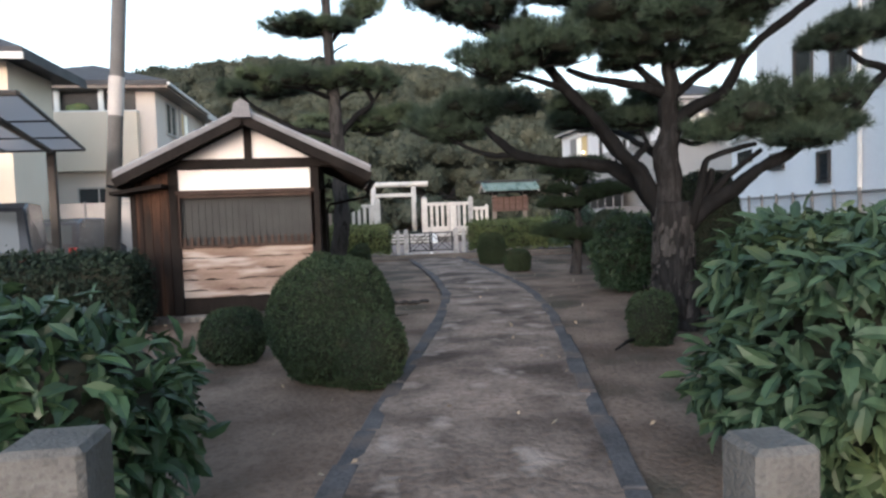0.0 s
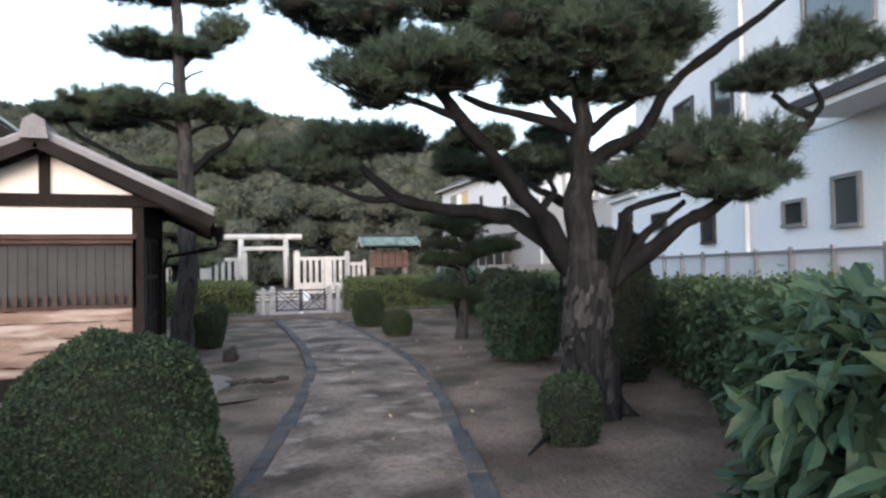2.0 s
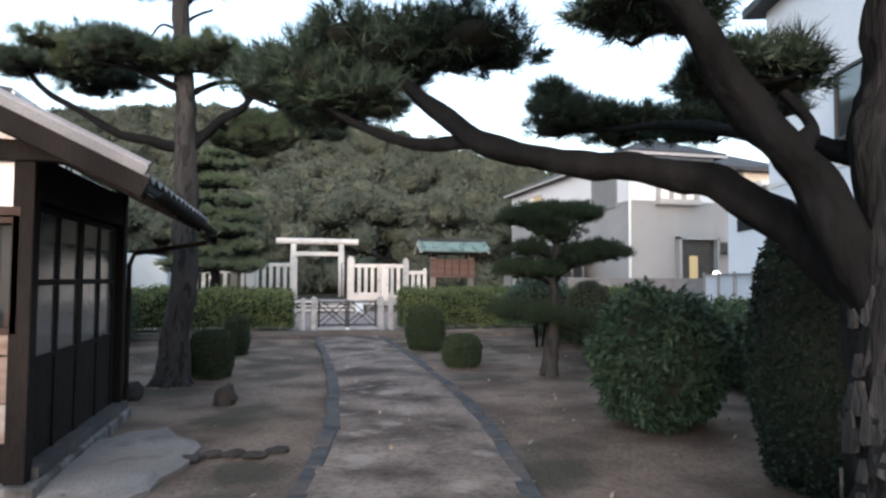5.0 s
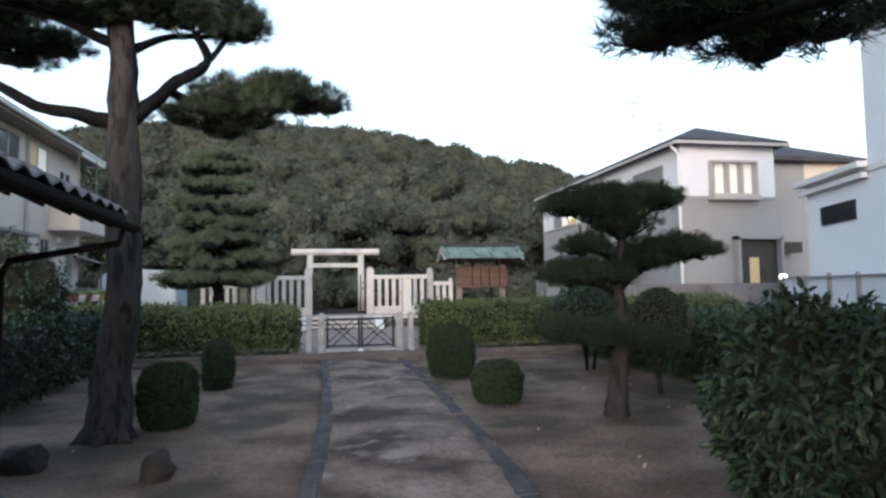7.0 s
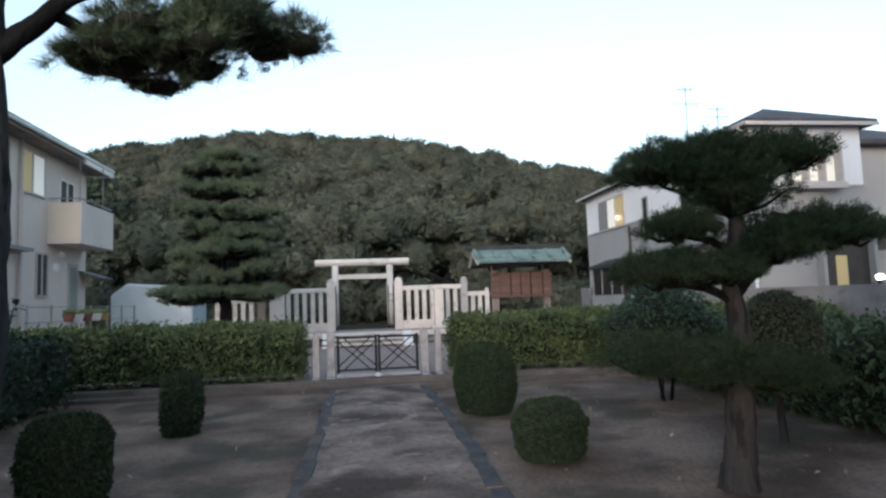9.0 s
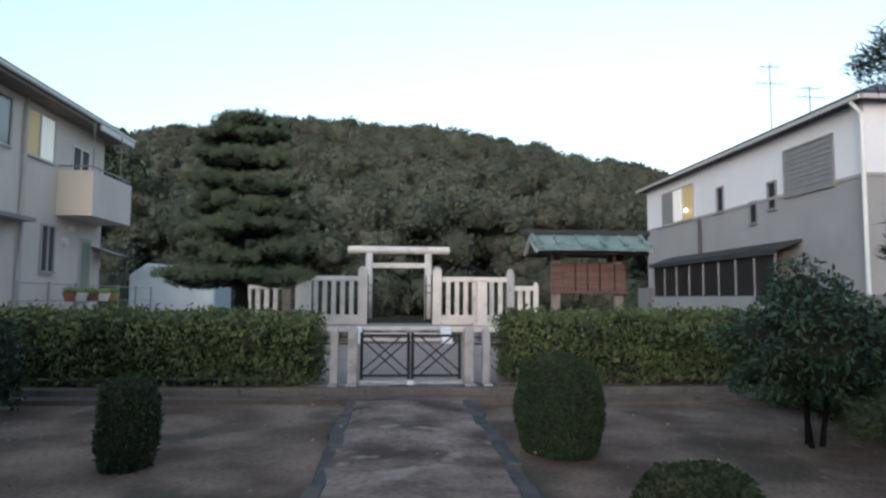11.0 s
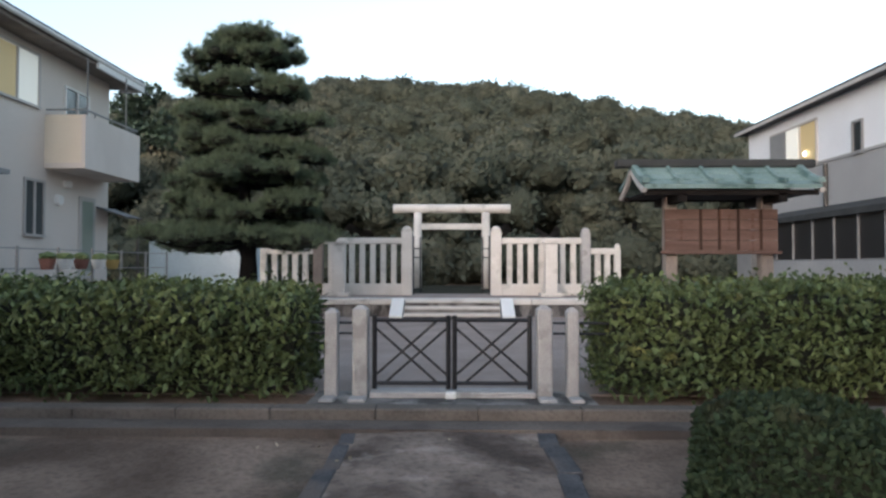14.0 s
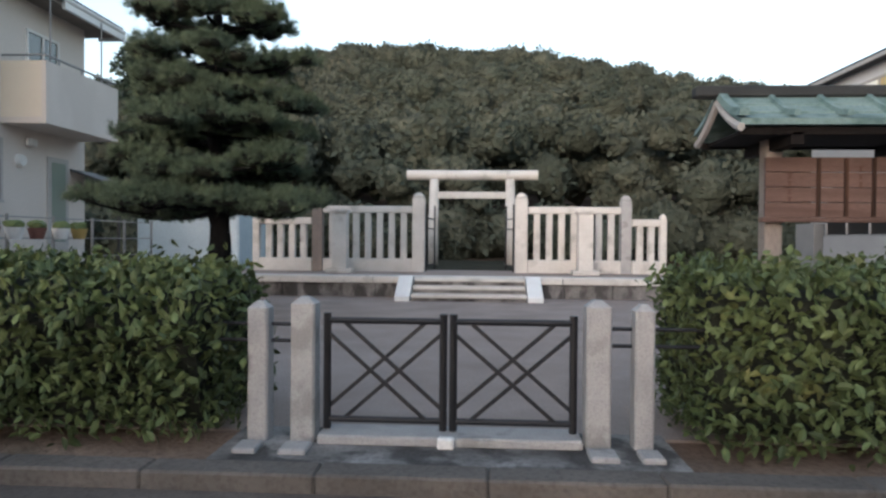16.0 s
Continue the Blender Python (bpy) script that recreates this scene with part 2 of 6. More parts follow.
M_POT = material("terracotta", (0.16, 0.075, 0.06), (0.22, 0.11, 0.085), 5, 0.8, 0.1, 50)
M_YELLOWPOT = material("yellow_planter", (0.38, 0.27, 0.09), (0.43, 0.31, 0.11), 5, 0.7, 0.1, 50)
M_ROCK = material("dark_rock", (0.03, 0.028, 0.027), (0.06, 0.054, 0.051), 4, 0.9, 0.8, 15)
M_GLASS = glass("dark_glass", (0.03, 0.035, 0.04))
M_DARKPANE = glass("smoked_pane", (0.018, 0.016, 0.016), 0.35)
M_GREYGLASS = glass("grey_glass", (0.07, 0.08, 0.085), 0.12)
M_GREENGLASS = glass("green_glass", (0.2, 0.24, 0.2), 0.3)
M_WARM = glow("lit_curtain", (0.55, 0.42, 0.2), 0.02)
M_CONCRETE = material("pale_concrete", (0.19, 0.172, 0.162), (0.28, 0.255, 0.24), 1.6, 0.92, 0.4, 40, stain=(0.13, 0.112, 0.1), stain_scale=2.0, stain_at=0.56)


def translucent(name, colour):
    m = bpy.data.materials.new(name)
    m.use_nodes = True
    nodes, links = m.node_tree.nodes, m.node_tree.links
    base = nodes["Principled BSDF"]
    base.inputs["Base Color"].default_value = (*colour, 1)
    base.inputs["Roughness"].default_value = 0.3
    through_light = nodes.new("ShaderNodeBsdfTranslucent")
    through_light.inputs["Color"].default_value = (*colour, 1)
    mix = nodes.new("ShaderNodeMixShader")
    mix.inputs["Fac"].default_value = 0.7
    links.new(base.outputs["BSDF"], mix.inputs[1])
    links.new(through_light.outputs["BSDF"], mix.inputs[2])
    links.new(mix.outputs["Shader"], nodes["Material Output"].inputs["Surface"])
    return m


M_SHEET = translucent("smoky_roof_sheet", (0.56, 0.57, 0.59))
M_PALEWIN = glow("pale_blind_glow", (0.9, 0.86, 0.74), 0.03)
M_LAMP = glow("porch_bulb", (1.0, 0.85, 0.6), 1.2)


# ---- mesh helpers ----
class Shape:
    """Collects vertices and faces of one part."""

    def __init__(self):
        self.v, self.f = [], []

    def add(self, verts, faces):
        k = len(self.v)
        self.v += [tuple(p) for p in verts]
        self.f += [tuple(k + i for i in q) for q in faces]
        return self

    def box(self, x0, x1, y0, y1, z0, z1, m=None):
        p = [Vector((x, y, z)) for z in (z0, z1) for x, y in ((x0, y0), (x1, y0), (x1, y1), (x0, y1))]
        if m is not None:
            p = [m @ q for q in p]
        return self.add(p, [(3, 2, 1, 0), (4, 5, 6, 7), (0, 1, 5, 4), (1, 2, 6, 5), (2, 3, 7, 6), (3, 0, 4, 7)])

    def beam(self, a, b, w, h, up=(0, 0, 1)):
        a, b = Vector(a), Vector(b)
        d = (b - a).normalized()
        s = d.cross(Vector(up)).normalized()
        u = s.cross(d)
        p = [e + s * w / 2 * i + u * h / 2 * j for e in (a, b) for i, j in ((-1, -1), (1, -1), (1, 1), (-1, 1))]
        return self.add(p, [(0, 1, 2, 3), (7, 6, 5, 4), (0, 4, 5, 1), (1, 5, 6, 2), (2, 6, 7, 3), (3, 7, 4, 0)])

    def tube(self, pts, radii, n=10, rough=0.0, caps=True):
        pts = [Vector(p) for p in pts]
        rings, side = [], None
        for i, p in enumerate(pts):
            d = (pts[min(i + 1, len(pts) - 1)] - pts[max(i - 1, 0)]).normalized()
            if side is None:
                side = d.orthogonal().normalized()
            side = (side - d * side.dot(d)).normalized()
            up = d.cross(side)
            ring = []
            for k in range(n):
                a = 2 * math.pi * k / n
                r = radii[i] * (1 + rough * noise.noise(p * 3 + Vector((3 * math.cos(a), 3 * math.sin(a), 0))) + rough * 0.5 * noise.noise(p * 9 + Vector((7 * math.cos(a), 7 * math.sin(a), 0))))
                ring.append(p + side * r * math.cos(a) + up * r * math.sin(a))
            rings.append(ring)
        v = [q for r in rings for q in r]
        f = [(i * n + k, i * n + (k + 1) % n, (i + 1) * n + (k + 1) % n, (i + 1) * n + k) for i in range(len(pts) - 1) for k in range(n)]
        if caps:
            f += [tuple(range(n - 1, -1, -1)), tuple(range((len(pts) - 1) * n, len(pts) * n))]
        return self.add(v, f)

    def post(self, x, y, z0, z1, w, d=None, tip=0.04):
        """A square post with a low pyramid top."""
        d = w if d is None else d
        c = 0.012
        ring = [(-w / 2 + c, -d / 2), (w / 2 - c, -d / 2), (w / 2, -d / 2 + c), (w / 2, d / 2 - c), (w / 2 - c, d / 2), (-w / 2 + c, d / 2), (-w / 2, d / 2 - c), (-w / 2, -d / 2 + c)]
        v = [(x + a, y + b, z) for z in (z0, z1 - tip) for a, b in ring] + [(x + a * 0.35, y + b * 0.35, z1) for a, b in ring]
        f = [(j * 8 + i, j * 8 + (i + 1) % 8, (j + 1) * 8 + (i + 1) % 8, (j + 1) * 8 + i) for j in (0, 1) for i in range(8)]
        return self.add(v, f + [tuple(range(16, 24)), tuple(range(7, -1, -1))])

    def prism(self, outline, y0, y1):
        """An outline in x and z, drawn along y."""
        n = len(outline)
        v = [(x, y0, z) for x, z in outline] + [(x, y1, z) for x, z in outline]
        return self.add(v, [tuple(range(n)), tuple(range(2 * n - 1, n - 1, -1))] + [(i, n + i, n + (i + 1) % n, (i + 1) % n) for i in range(n)])


def thing(name, at, label, category, group="", kind=""):
    ob = new(name)
    ob.empty_display_size = 0.2
    ob.location = at
    return tagged(ob, label, category, group, kind)


def world_of(ob):
    m = ob.matrix_basis.copy()
    while ob.parent:
        m = ob.parent.matrix_basis @ ob.matrix_parent_inverse @ m
        ob = ob.parent
    return m


def part(name, shape, mat, parent=None, label="", bevel=0.0, smooth=False):
    me = bpy.data.meshes.new(name)
    if isinstance(shape, Shape):
        me.from_pydata(shape.v, [], shape.f)
    else:
        me.from_pydata(*shape)
    if bevel:
        bm = bmesh.new()
        bm.from_mesh(me)
        bmesh.ops.bevel(bm, geom=bm.edges[:], offset=bevel, segments=1, affect="EDGES", clamp_overlap=True)
        bm.to_mesh(me)
        bm.free()
    me.materials.append(mat)
    if smooth:
        me.shade_smooth()
    ob = new(name, me)
    if parent is not None:
        ob.parent = parent
        ob.matrix_parent_inverse = world_of(parent).inverted()
    if label:
        ob["label"] = label
    return ob


def numpy_mesh(v, f):
    return v.reshape(-1, 3).tolist(), [], f.tolist()


RNG = np.random.default_rng(5)


def unit(a):
    return a / np.maximum(np.linalg.norm(a, axis=-1, keepdims=True), 1e-9)


LEAF = np.array([(0, 0, 0), (0.3, 0.2, 0.05), (0.7, 0.17, 0.0), (1.0, 0, -0.16), (0.7, -0.17, 0.0), (0.3, -0.2, 0.05), (0.5, 0, -0.03)])
LEAF_F = np.array([(0, 6, 2, 1), (6, 3, 2, 2), (0, 5, 4, 6), (6, 4, 3, 3)])


def leaves(points, outward, size, out=0.5, droop=0.3, spread=1.0, wide=1.0, rng=RNG):
    """Folded pointed leaves at the points, splayed from the outward directions."""
    n = len(points)
    d = unit(outward * out + unit(rng.normal(size=(n, 3))) * spread * 0.8 + np.array((0, 0, -droop)))
    nrm = unit(outward + rng.normal(size=(n, 3)) * 0.45 + np.array((0, 0, 0.65)))
    s = unit(np.cross(nrm, d))
    u = np.cross(d, s)
    k = (size * rng.uniform(0.65, 1.25, n))[:, None, None]
    t = LEAF[None]
    v = points[:, None] + k * (t[..., 0:1] * d[:, None] + wide * t[..., 1:2] * s[:, None] + t[..., 2:3] * u[:, None])
    tri = np.array([(0, 6, 1), (6, 2, 1), (6, 3, 2), (0, 5, 6), (6, 5, 4), (6, 4, 3)])
    f = (np.arange(n) * 7)[:, None, None] + tri[None]
    return v.reshape(-1, 3), f.reshape(-1, 3)


def diamonds(points, outward, size, flat=0.6, rng=RNG):
    """Small folded leaves of two triangles."""
    n = len(points)
    d = unit(rng.normal(size=(n, 3)) + outward * 0.6)
    nrm = unit(outward + rng.normal(size=(n, 3)) * flat)
    s = unit(np.cross(nrm, d))
    k = (size * rng.uniform(0.6, 1.3, n))[:, None]
    up = unit(np.cross(d, s))
    v = np.stack((points, points + k * (0.5 * d + 0.3 * s), points + k * d - 0.15 * k * up, points + k * (0.5 * d - 0.3 * s)), 1)
    f = (np.arange(n) * 4)[:, None, None] + np.array([(0, 2, 1), (0, 3, 2)])[None]
    return v.reshape(-1, 3), f.reshape(-1, 3)


def needles(points, axis, length, count=22, spread=0.9, width=0.007, rng=RNG):
    n = len(points)
    d = unit(axis[:, None] + rng.normal(size=(n, count, 3)) * spread * 0.6)
    s = unit(np.cross(d, rng.normal(size=(n, count, 3)))) * width / 2
    ln = (length * rng.uniform(0.7, 1.2, (n, count)))[..., None]
    b = points[:, None] + rng.normal(size=(n, count, 3)) * 0.018
    v = np.stack((b - s, b + s, b + d * ln), 2)
    f = np.arange(n * count * 3).reshape(-1, 3)
    return v.reshape(-1, 3), f


def joined(meshes):
    vs, fs, k = [], [], 0
    for v, f in meshes:
        vs.append(v), fs.append(f + k)
        k += len(v)
    return np.concatenate(vs), np.concatenate(fs)


def lump(at, rx, ry, rz, rough=0.1, level=3, square=0.0, seed=0):
    """A knobbly rounded mass, as vertices, faces and directions."""
    bm = bmesh.new()
    bmesh.ops.create_icosphere(bm, subdivisions=level, radius=1)
    for v in bm.verts:
        d = v.co.normalized()
        q = max(math.hypot(d.x, d.y), abs(d.z))
        k = 1 + square * (1 / q - 1)
        k *= 1 + rough * noise.noise(d * 2.2 + Vector((seed * 7.1, seed, 0))) + rough * 0.5 * noise.noise(d * 5 + Vector((seed * 3.3, 0, seed)))
        v.co = Vector((at[0] + d.x * rx * k, at[1] + d.y * ry * k, at[2] + d.z * rz * k))
    bm.normal_update()
    bmesh.ops.triangulate(bm, faces=bm.faces[:])
    v = np.array([p.co for p in bm.verts])
    f = np.array([[q.index for q in p.verts] for p in bm.faces])
    bm.free()
    return v, f


def scatter(v, f, n, rng=RNG):
    """Points spread evenly over a mesh, with the faces' normals."""
    a, b, c = v[f[:, 0]], v[f[:, 1]], v[f[:, 2]]
    cr = np.cross(b - a, c - a)
    area = np.linalg.norm(cr, axis=1)
    i = rng.choice(len(f), n, p=area / area.sum())
    u, w = rng.random((2, n))
    flip = u + w > 1
    u[flip], w[flip] = 1 - u[flip], 1 - w[flip]
    p = a[i] + u[:, None] * (b - a)[i] + w[:, None] * (c - a)[i]
    return p, cr[i] / area[i][:, None]


# ---- ground, hill and paths ----
def ground_height(x, y):
    z = 0.10 if y > 21.58 else 0.0
    if y > 44:
        crest = 20.9 - (0.005 if x < -12 else 0.0033) * (x + 12) ** 2
        k = min((y - 44) / 66, 1)
        k = k * k * (3 - 2 * k) * 0.6 + k * 0.4
        z += max(crest, 3) * (k if y < 115 else max(0, 1 - (y - 115) / 120))
    return z


def build_ground():
    xs = sorted({-3000, -600, *range(-120, 121, 6), *[i * 0.5 for i in range(-26, 27)], 600, 3000})
    ys = sorted({-3000, -600, -100, *[i * 0.5 for i in range(-12, 43)], 21.55, 21.6, *range(24, 44, 4), *range(44, 130, 5), 160, 240, 600, 3000})
    v = [(x, y, ground_height(x, y) + (0.02 * noise.noise(Vector((x * 0.7, y * 0.7, 0))) if abs(x) < 13 and -6 < y < 21.4 else 0) - 0.012) for y in ys for x in xs]
    n = len(xs)
    f = [(j * n + i, j * n + i + 1, (j + 1) * n + i + 1, (j + 1) * n + i) for j in range(len(ys) - 1) for i in range(n - 1)]
    ob = part("ground", (v, [], f), M_SOIL, smooth=True)
    tagged(ob, "bare brown earth with mossy patches, rising to a hill", "ground", kind="structure")


build_ground()
LEFT_EDGE = [(-4.1, -4), (-3.2, 2.0), (-2.87, 3.54), (-2.49, 5.17), (-2.08, 6.7), (-1.55, 8.9), (-1.12, 11.1), (-0.95, 13.2), (-0.85, 15), (-0.8, 17.5), (-0.8, 21.2)]
RIGHT_EDGE = [(-3.0, -4), (-1.85, 1.5), (-1.39, 2.98), (-0.92, 4.91), (-0.4, 6.96), (0.0, 8.7), (0.34, 10.5), (0.55, 12.3), (0.65, 14), (0.73, 16), (0.78, 18.6), (0.78, 21.2)]


def along(line, step):
    """Points at even steps along a line of x, y."""
    pts, out, carry = [Vector((*p, 0)) for p in line], [], 0.0
    for a, b in zip(pts, pts[1:]):
        ln = (b - a).length
        while carry <= ln:
            out.append(a.lerp(b, carry / ln))
            carry += step
        carry -= ln
    return out + [pts[-1]]


def x_on(line, y):
    for a, b in zip(line, line[1:]):
        if a[1] <= y <= b[1]:
            return a[0] + (b[0] - a[0]) * (y - a[1]) / (b[1] - a[1])
    return line[-1][0]


def build_path():
    v, f = [], []
    ys = [-4 + i * 0.25 for i in range(102)]
    for y in ys:
        y = min(y, 21.2)
        a, b = x_on(LEFT_EDGE, y), x_on(RIGHT_EDGE, y)
        for i in range(9):
            k = i / 8
            v.append((a + (b - a) * k, y, 0.024 + 0.02 * math.sin(math.pi * k) + 0.012 * noise.noise(Vector((a + k * 2, y * 1.3, 4)))))
    f = [(j * 9 + i, j * 9 + i + 1, (j + 1) * 9 + i + 1, (j + 1) * 9 + i) for j in range(len(ys) - 1) for i in range(8)]
    tagged(part("path", (v, [], f), M_PATH, smooth=True), "worn pale earth and concrete garden path with dark stains", "path", kind="structure")


build_path()


def build_edging():
    for line in (LEFT_EDGE, RIGHT_EDGE):
        holder = thing("path_edging", (line[5][0], line[5][1], 0), "row of flat grey concrete edging slabs beside the path", "edging", "path edging", "structure")
        pts = along(line, 0.6)
        for a, b in zip(pts, pts[1:]):
            d = b - a
            if d.length < 0.1:
                continue
            g = d.normalized() * 0.006
            a = a + Vector((random.uniform(-0.025, 0.025), 0, 0))
            lift = random.uniform(0.026, 0.044)
            s = Shape().beam(a + g + Vector((0, 0, lift - 0.03)), b - g + Vector((0, 0, lift - 0.03)), 0.15 + random.uniform(-0.03, 0.015), 0.06)
            part("slab", s, M_EDGE, holder, bevel=0.009)


build_edging()

YARD = Shape().box(-7.5, 7.5, 22.4, 44, 0.02, 0.104)
tagged(part("gravel_yard", YARD, M_GRAVEL), "flat grey gravel yard inside the gate", "yard", kind="structure")


def build_kerb():
    kerb = thing("kerb", (0, 21.5, 0), "long row of stained stone kerb blocks", "kerb", kind="structure")
    x = -13.0
    while x < 13:
        w = random.uniform(0.8, 1.0)
        part("kerb_stone", Shape().box(x + 0.0015, x + w - 0.0015, 21.5, 21.7, -0.05, 0.158 + random.uniform(-0.003, 0.003)), M_KERBSTONE, kerb, bevel=0.012)
        x += w
    ledge = Shape().box(-13, 13, 21.2, 21.5, -0.05, 0.06)
    part("footing", ledge, M_FOOT, kerb)


build_kerb()


# ---- plants ----
def pine_pad(parent, at, rx, ry, rz, tufts, mat, length=0.11, count=24, width=0.010, seed=0, lobes=1):
    """A flat cloud of needle tufts with its own twigs."""
    rng = np.random.default_rng(seed + 11)
    made, inside, p = [], [], []
    for k in range(lobes):
        if lobes == 1:
            c, sx, sy, sz, n = np.array(at, float), rx, ry, rz, tufts
        else:
            w = 2 * math.pi * k / (lobes - 1) + rng.uniform(-0.5, 0.5)
            q = rng.uniform(0.45, 0.75) if k else 0.0
            c = np.array(at) + np.array((math.cos(w) * q * rx, math.sin(w) * q * ry, rng.uniform(-0.35, 0.55) * rz))
            z_k = rng.uniform(0.42, 0.62)
            sx, sy, sz, n = rx * z_k, ry * z_k, rz * rng.uniform(0.65, 0.95), int(tufts * 1.25 / lobes)
        a = rng.uniform(0, 2 * math.pi, n)
        r = np.sqrt(rng.uniform(0, 1, n))
        lob = 1 + 0.2 * np.sin(a * 3 + seed + k) + 0.12 * np.sin(a * 5 + seed * 2.3) + rng.normal(size=n) * 0.06
        x, y = r * lob * np.cos(a), r * lob * np.sin(a)
        dome = np.sqrt(np.maximum(1 - np.minimum(r, 1) ** 2, 0))
        z = dome * rng.uniform(-0.5, 1.0, n) + 0.3 * np.sin(x * 6 + seed) * np.cos(y * 6 + k) * dome - 0.15 * (1 - dome)
        pts = c + np.stack((x * sx, y * sy, z * sz), 1)
        axis = unit(np.stack((x * 0.95, y * 0.95, 0.6 + 0.3 * z), 1) + rng.normal(size=(n, 3)) * 0.3)
        made.append(needles(pts, axis, length, count, width=width, rng=rng))
        inside.append(lump((c[0], c[1], c[2] - sz * 0.12), sx * 0.66, sy * 0.66, sz * 0.4, 0.35, 2, 0, seed + k))
        p += pts[:8].tolist()
    part("needle_pad", numpy_mesh(*joined(made)), mat, parent)
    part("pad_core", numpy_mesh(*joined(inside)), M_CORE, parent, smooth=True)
    tw = Shape()
    c = Vector(at) - Vector((0, 0, rz * 0.55))
    for k in range(7):
        q = p[(k * 7) % len(p)]
        e = Vector((q[0], q[1], q[2] - 0.03))
        mid = c.lerp(e, 0.55) + Vector((0, 0, -0.04))
        tw.tube([c, mid, e], [0.02, 0.014, 0.006], 5)
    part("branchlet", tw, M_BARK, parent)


def limb(parent, pts, r0, r1, name="branch", n=12, rough=0.4, mat=None):
    """A smooth tapered limb through the points."""
    P = [Vector(p) for p in pts]
    out = []
    for i in range(len(P) - 1):
        a, b, c, d = P[max(i - 1, 0)], P[i], P[i + 1], P[min(i + 2, len(P) - 1)]
        for k in range(9):
            t = k / 9
            out.append(0.5 * (2 * b + (c - a) * t + (2 * a - 5 * b + 4 * c - d) * t * t + (3 * b - a - 3 * c + d) * t ** 3))
    out.append(P[-1])
    m = len(out)
    out = [p + Vector((noise.noise(p * 2.5), noise.noise(p * 2.5 + Vector((9, 0, 0))), noise.noise(p * 2.5 + Vector((0, 9, 0))))) * r0 * 0.45 * (0 < i < m - 1) for i, p in enumerate(out)]
    rad = [r0 + (r1 - r0) * (i / (m - 1)) ** 0.8 for i in range(m)]
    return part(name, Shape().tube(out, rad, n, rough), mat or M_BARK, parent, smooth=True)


def trunk_with_flare(parent, pts, r0, r1, flare=1.5, n=16, mat=None):
    P = [Vector(p) for p in pts]
    out = []
    for i in range(len(P) - 1):
        for k in range(8):
            out.append(P[i].lerp(P[i + 1], k / 8))
    out.append(P[-1])
    m, base = len(out), P[0].z
    s = Shape()
    rad = []
    for i, p in enumerate(out):
        r = r0 + (r1 - r0) * i / (m - 1)
        h = p.z - base
        rad.append(r * (1 + (flare - 1) * math.exp(-h / (r0 * 1.3))))
    out = [p + Vector((noise.noise(p * 1.2), noise.noise(p * 1.2 + Vector((5, 0, 0))), 0)) * r0 * 0.3 * (i > 3) for i, p in enumerate(out)]
    s.tube(out, rad, n, 0.32)
    for k in range(6):
        a = k * 1.05 + 0.4
        e = P[0] + Vector((math.cos(a), math.sin(a), 0)) * r0 * random.uniform(1.7, 2.4)
        s.tube([P[0] + Vector((math.cos(a) * r0 * 0.7, math.sin(a) * r0 * 0.7, 0.22)), P[0].lerp(e, 0.6) + Vector((0, 0, 0.06)), e + Vector((0, 0, -0.06))], [r0 * 0.4, r0 * 0.28, r0 * 0.12], 7, 0.3)
    return part("trunk", s, mat or M_BARK, parent, smooth=True)


BP = Vector((1.1, 7.3, 0))
VIEW_R, VIEW_F = Vector((0.94, -0.34, 0)), Vector((0.34, 0.94, 0))


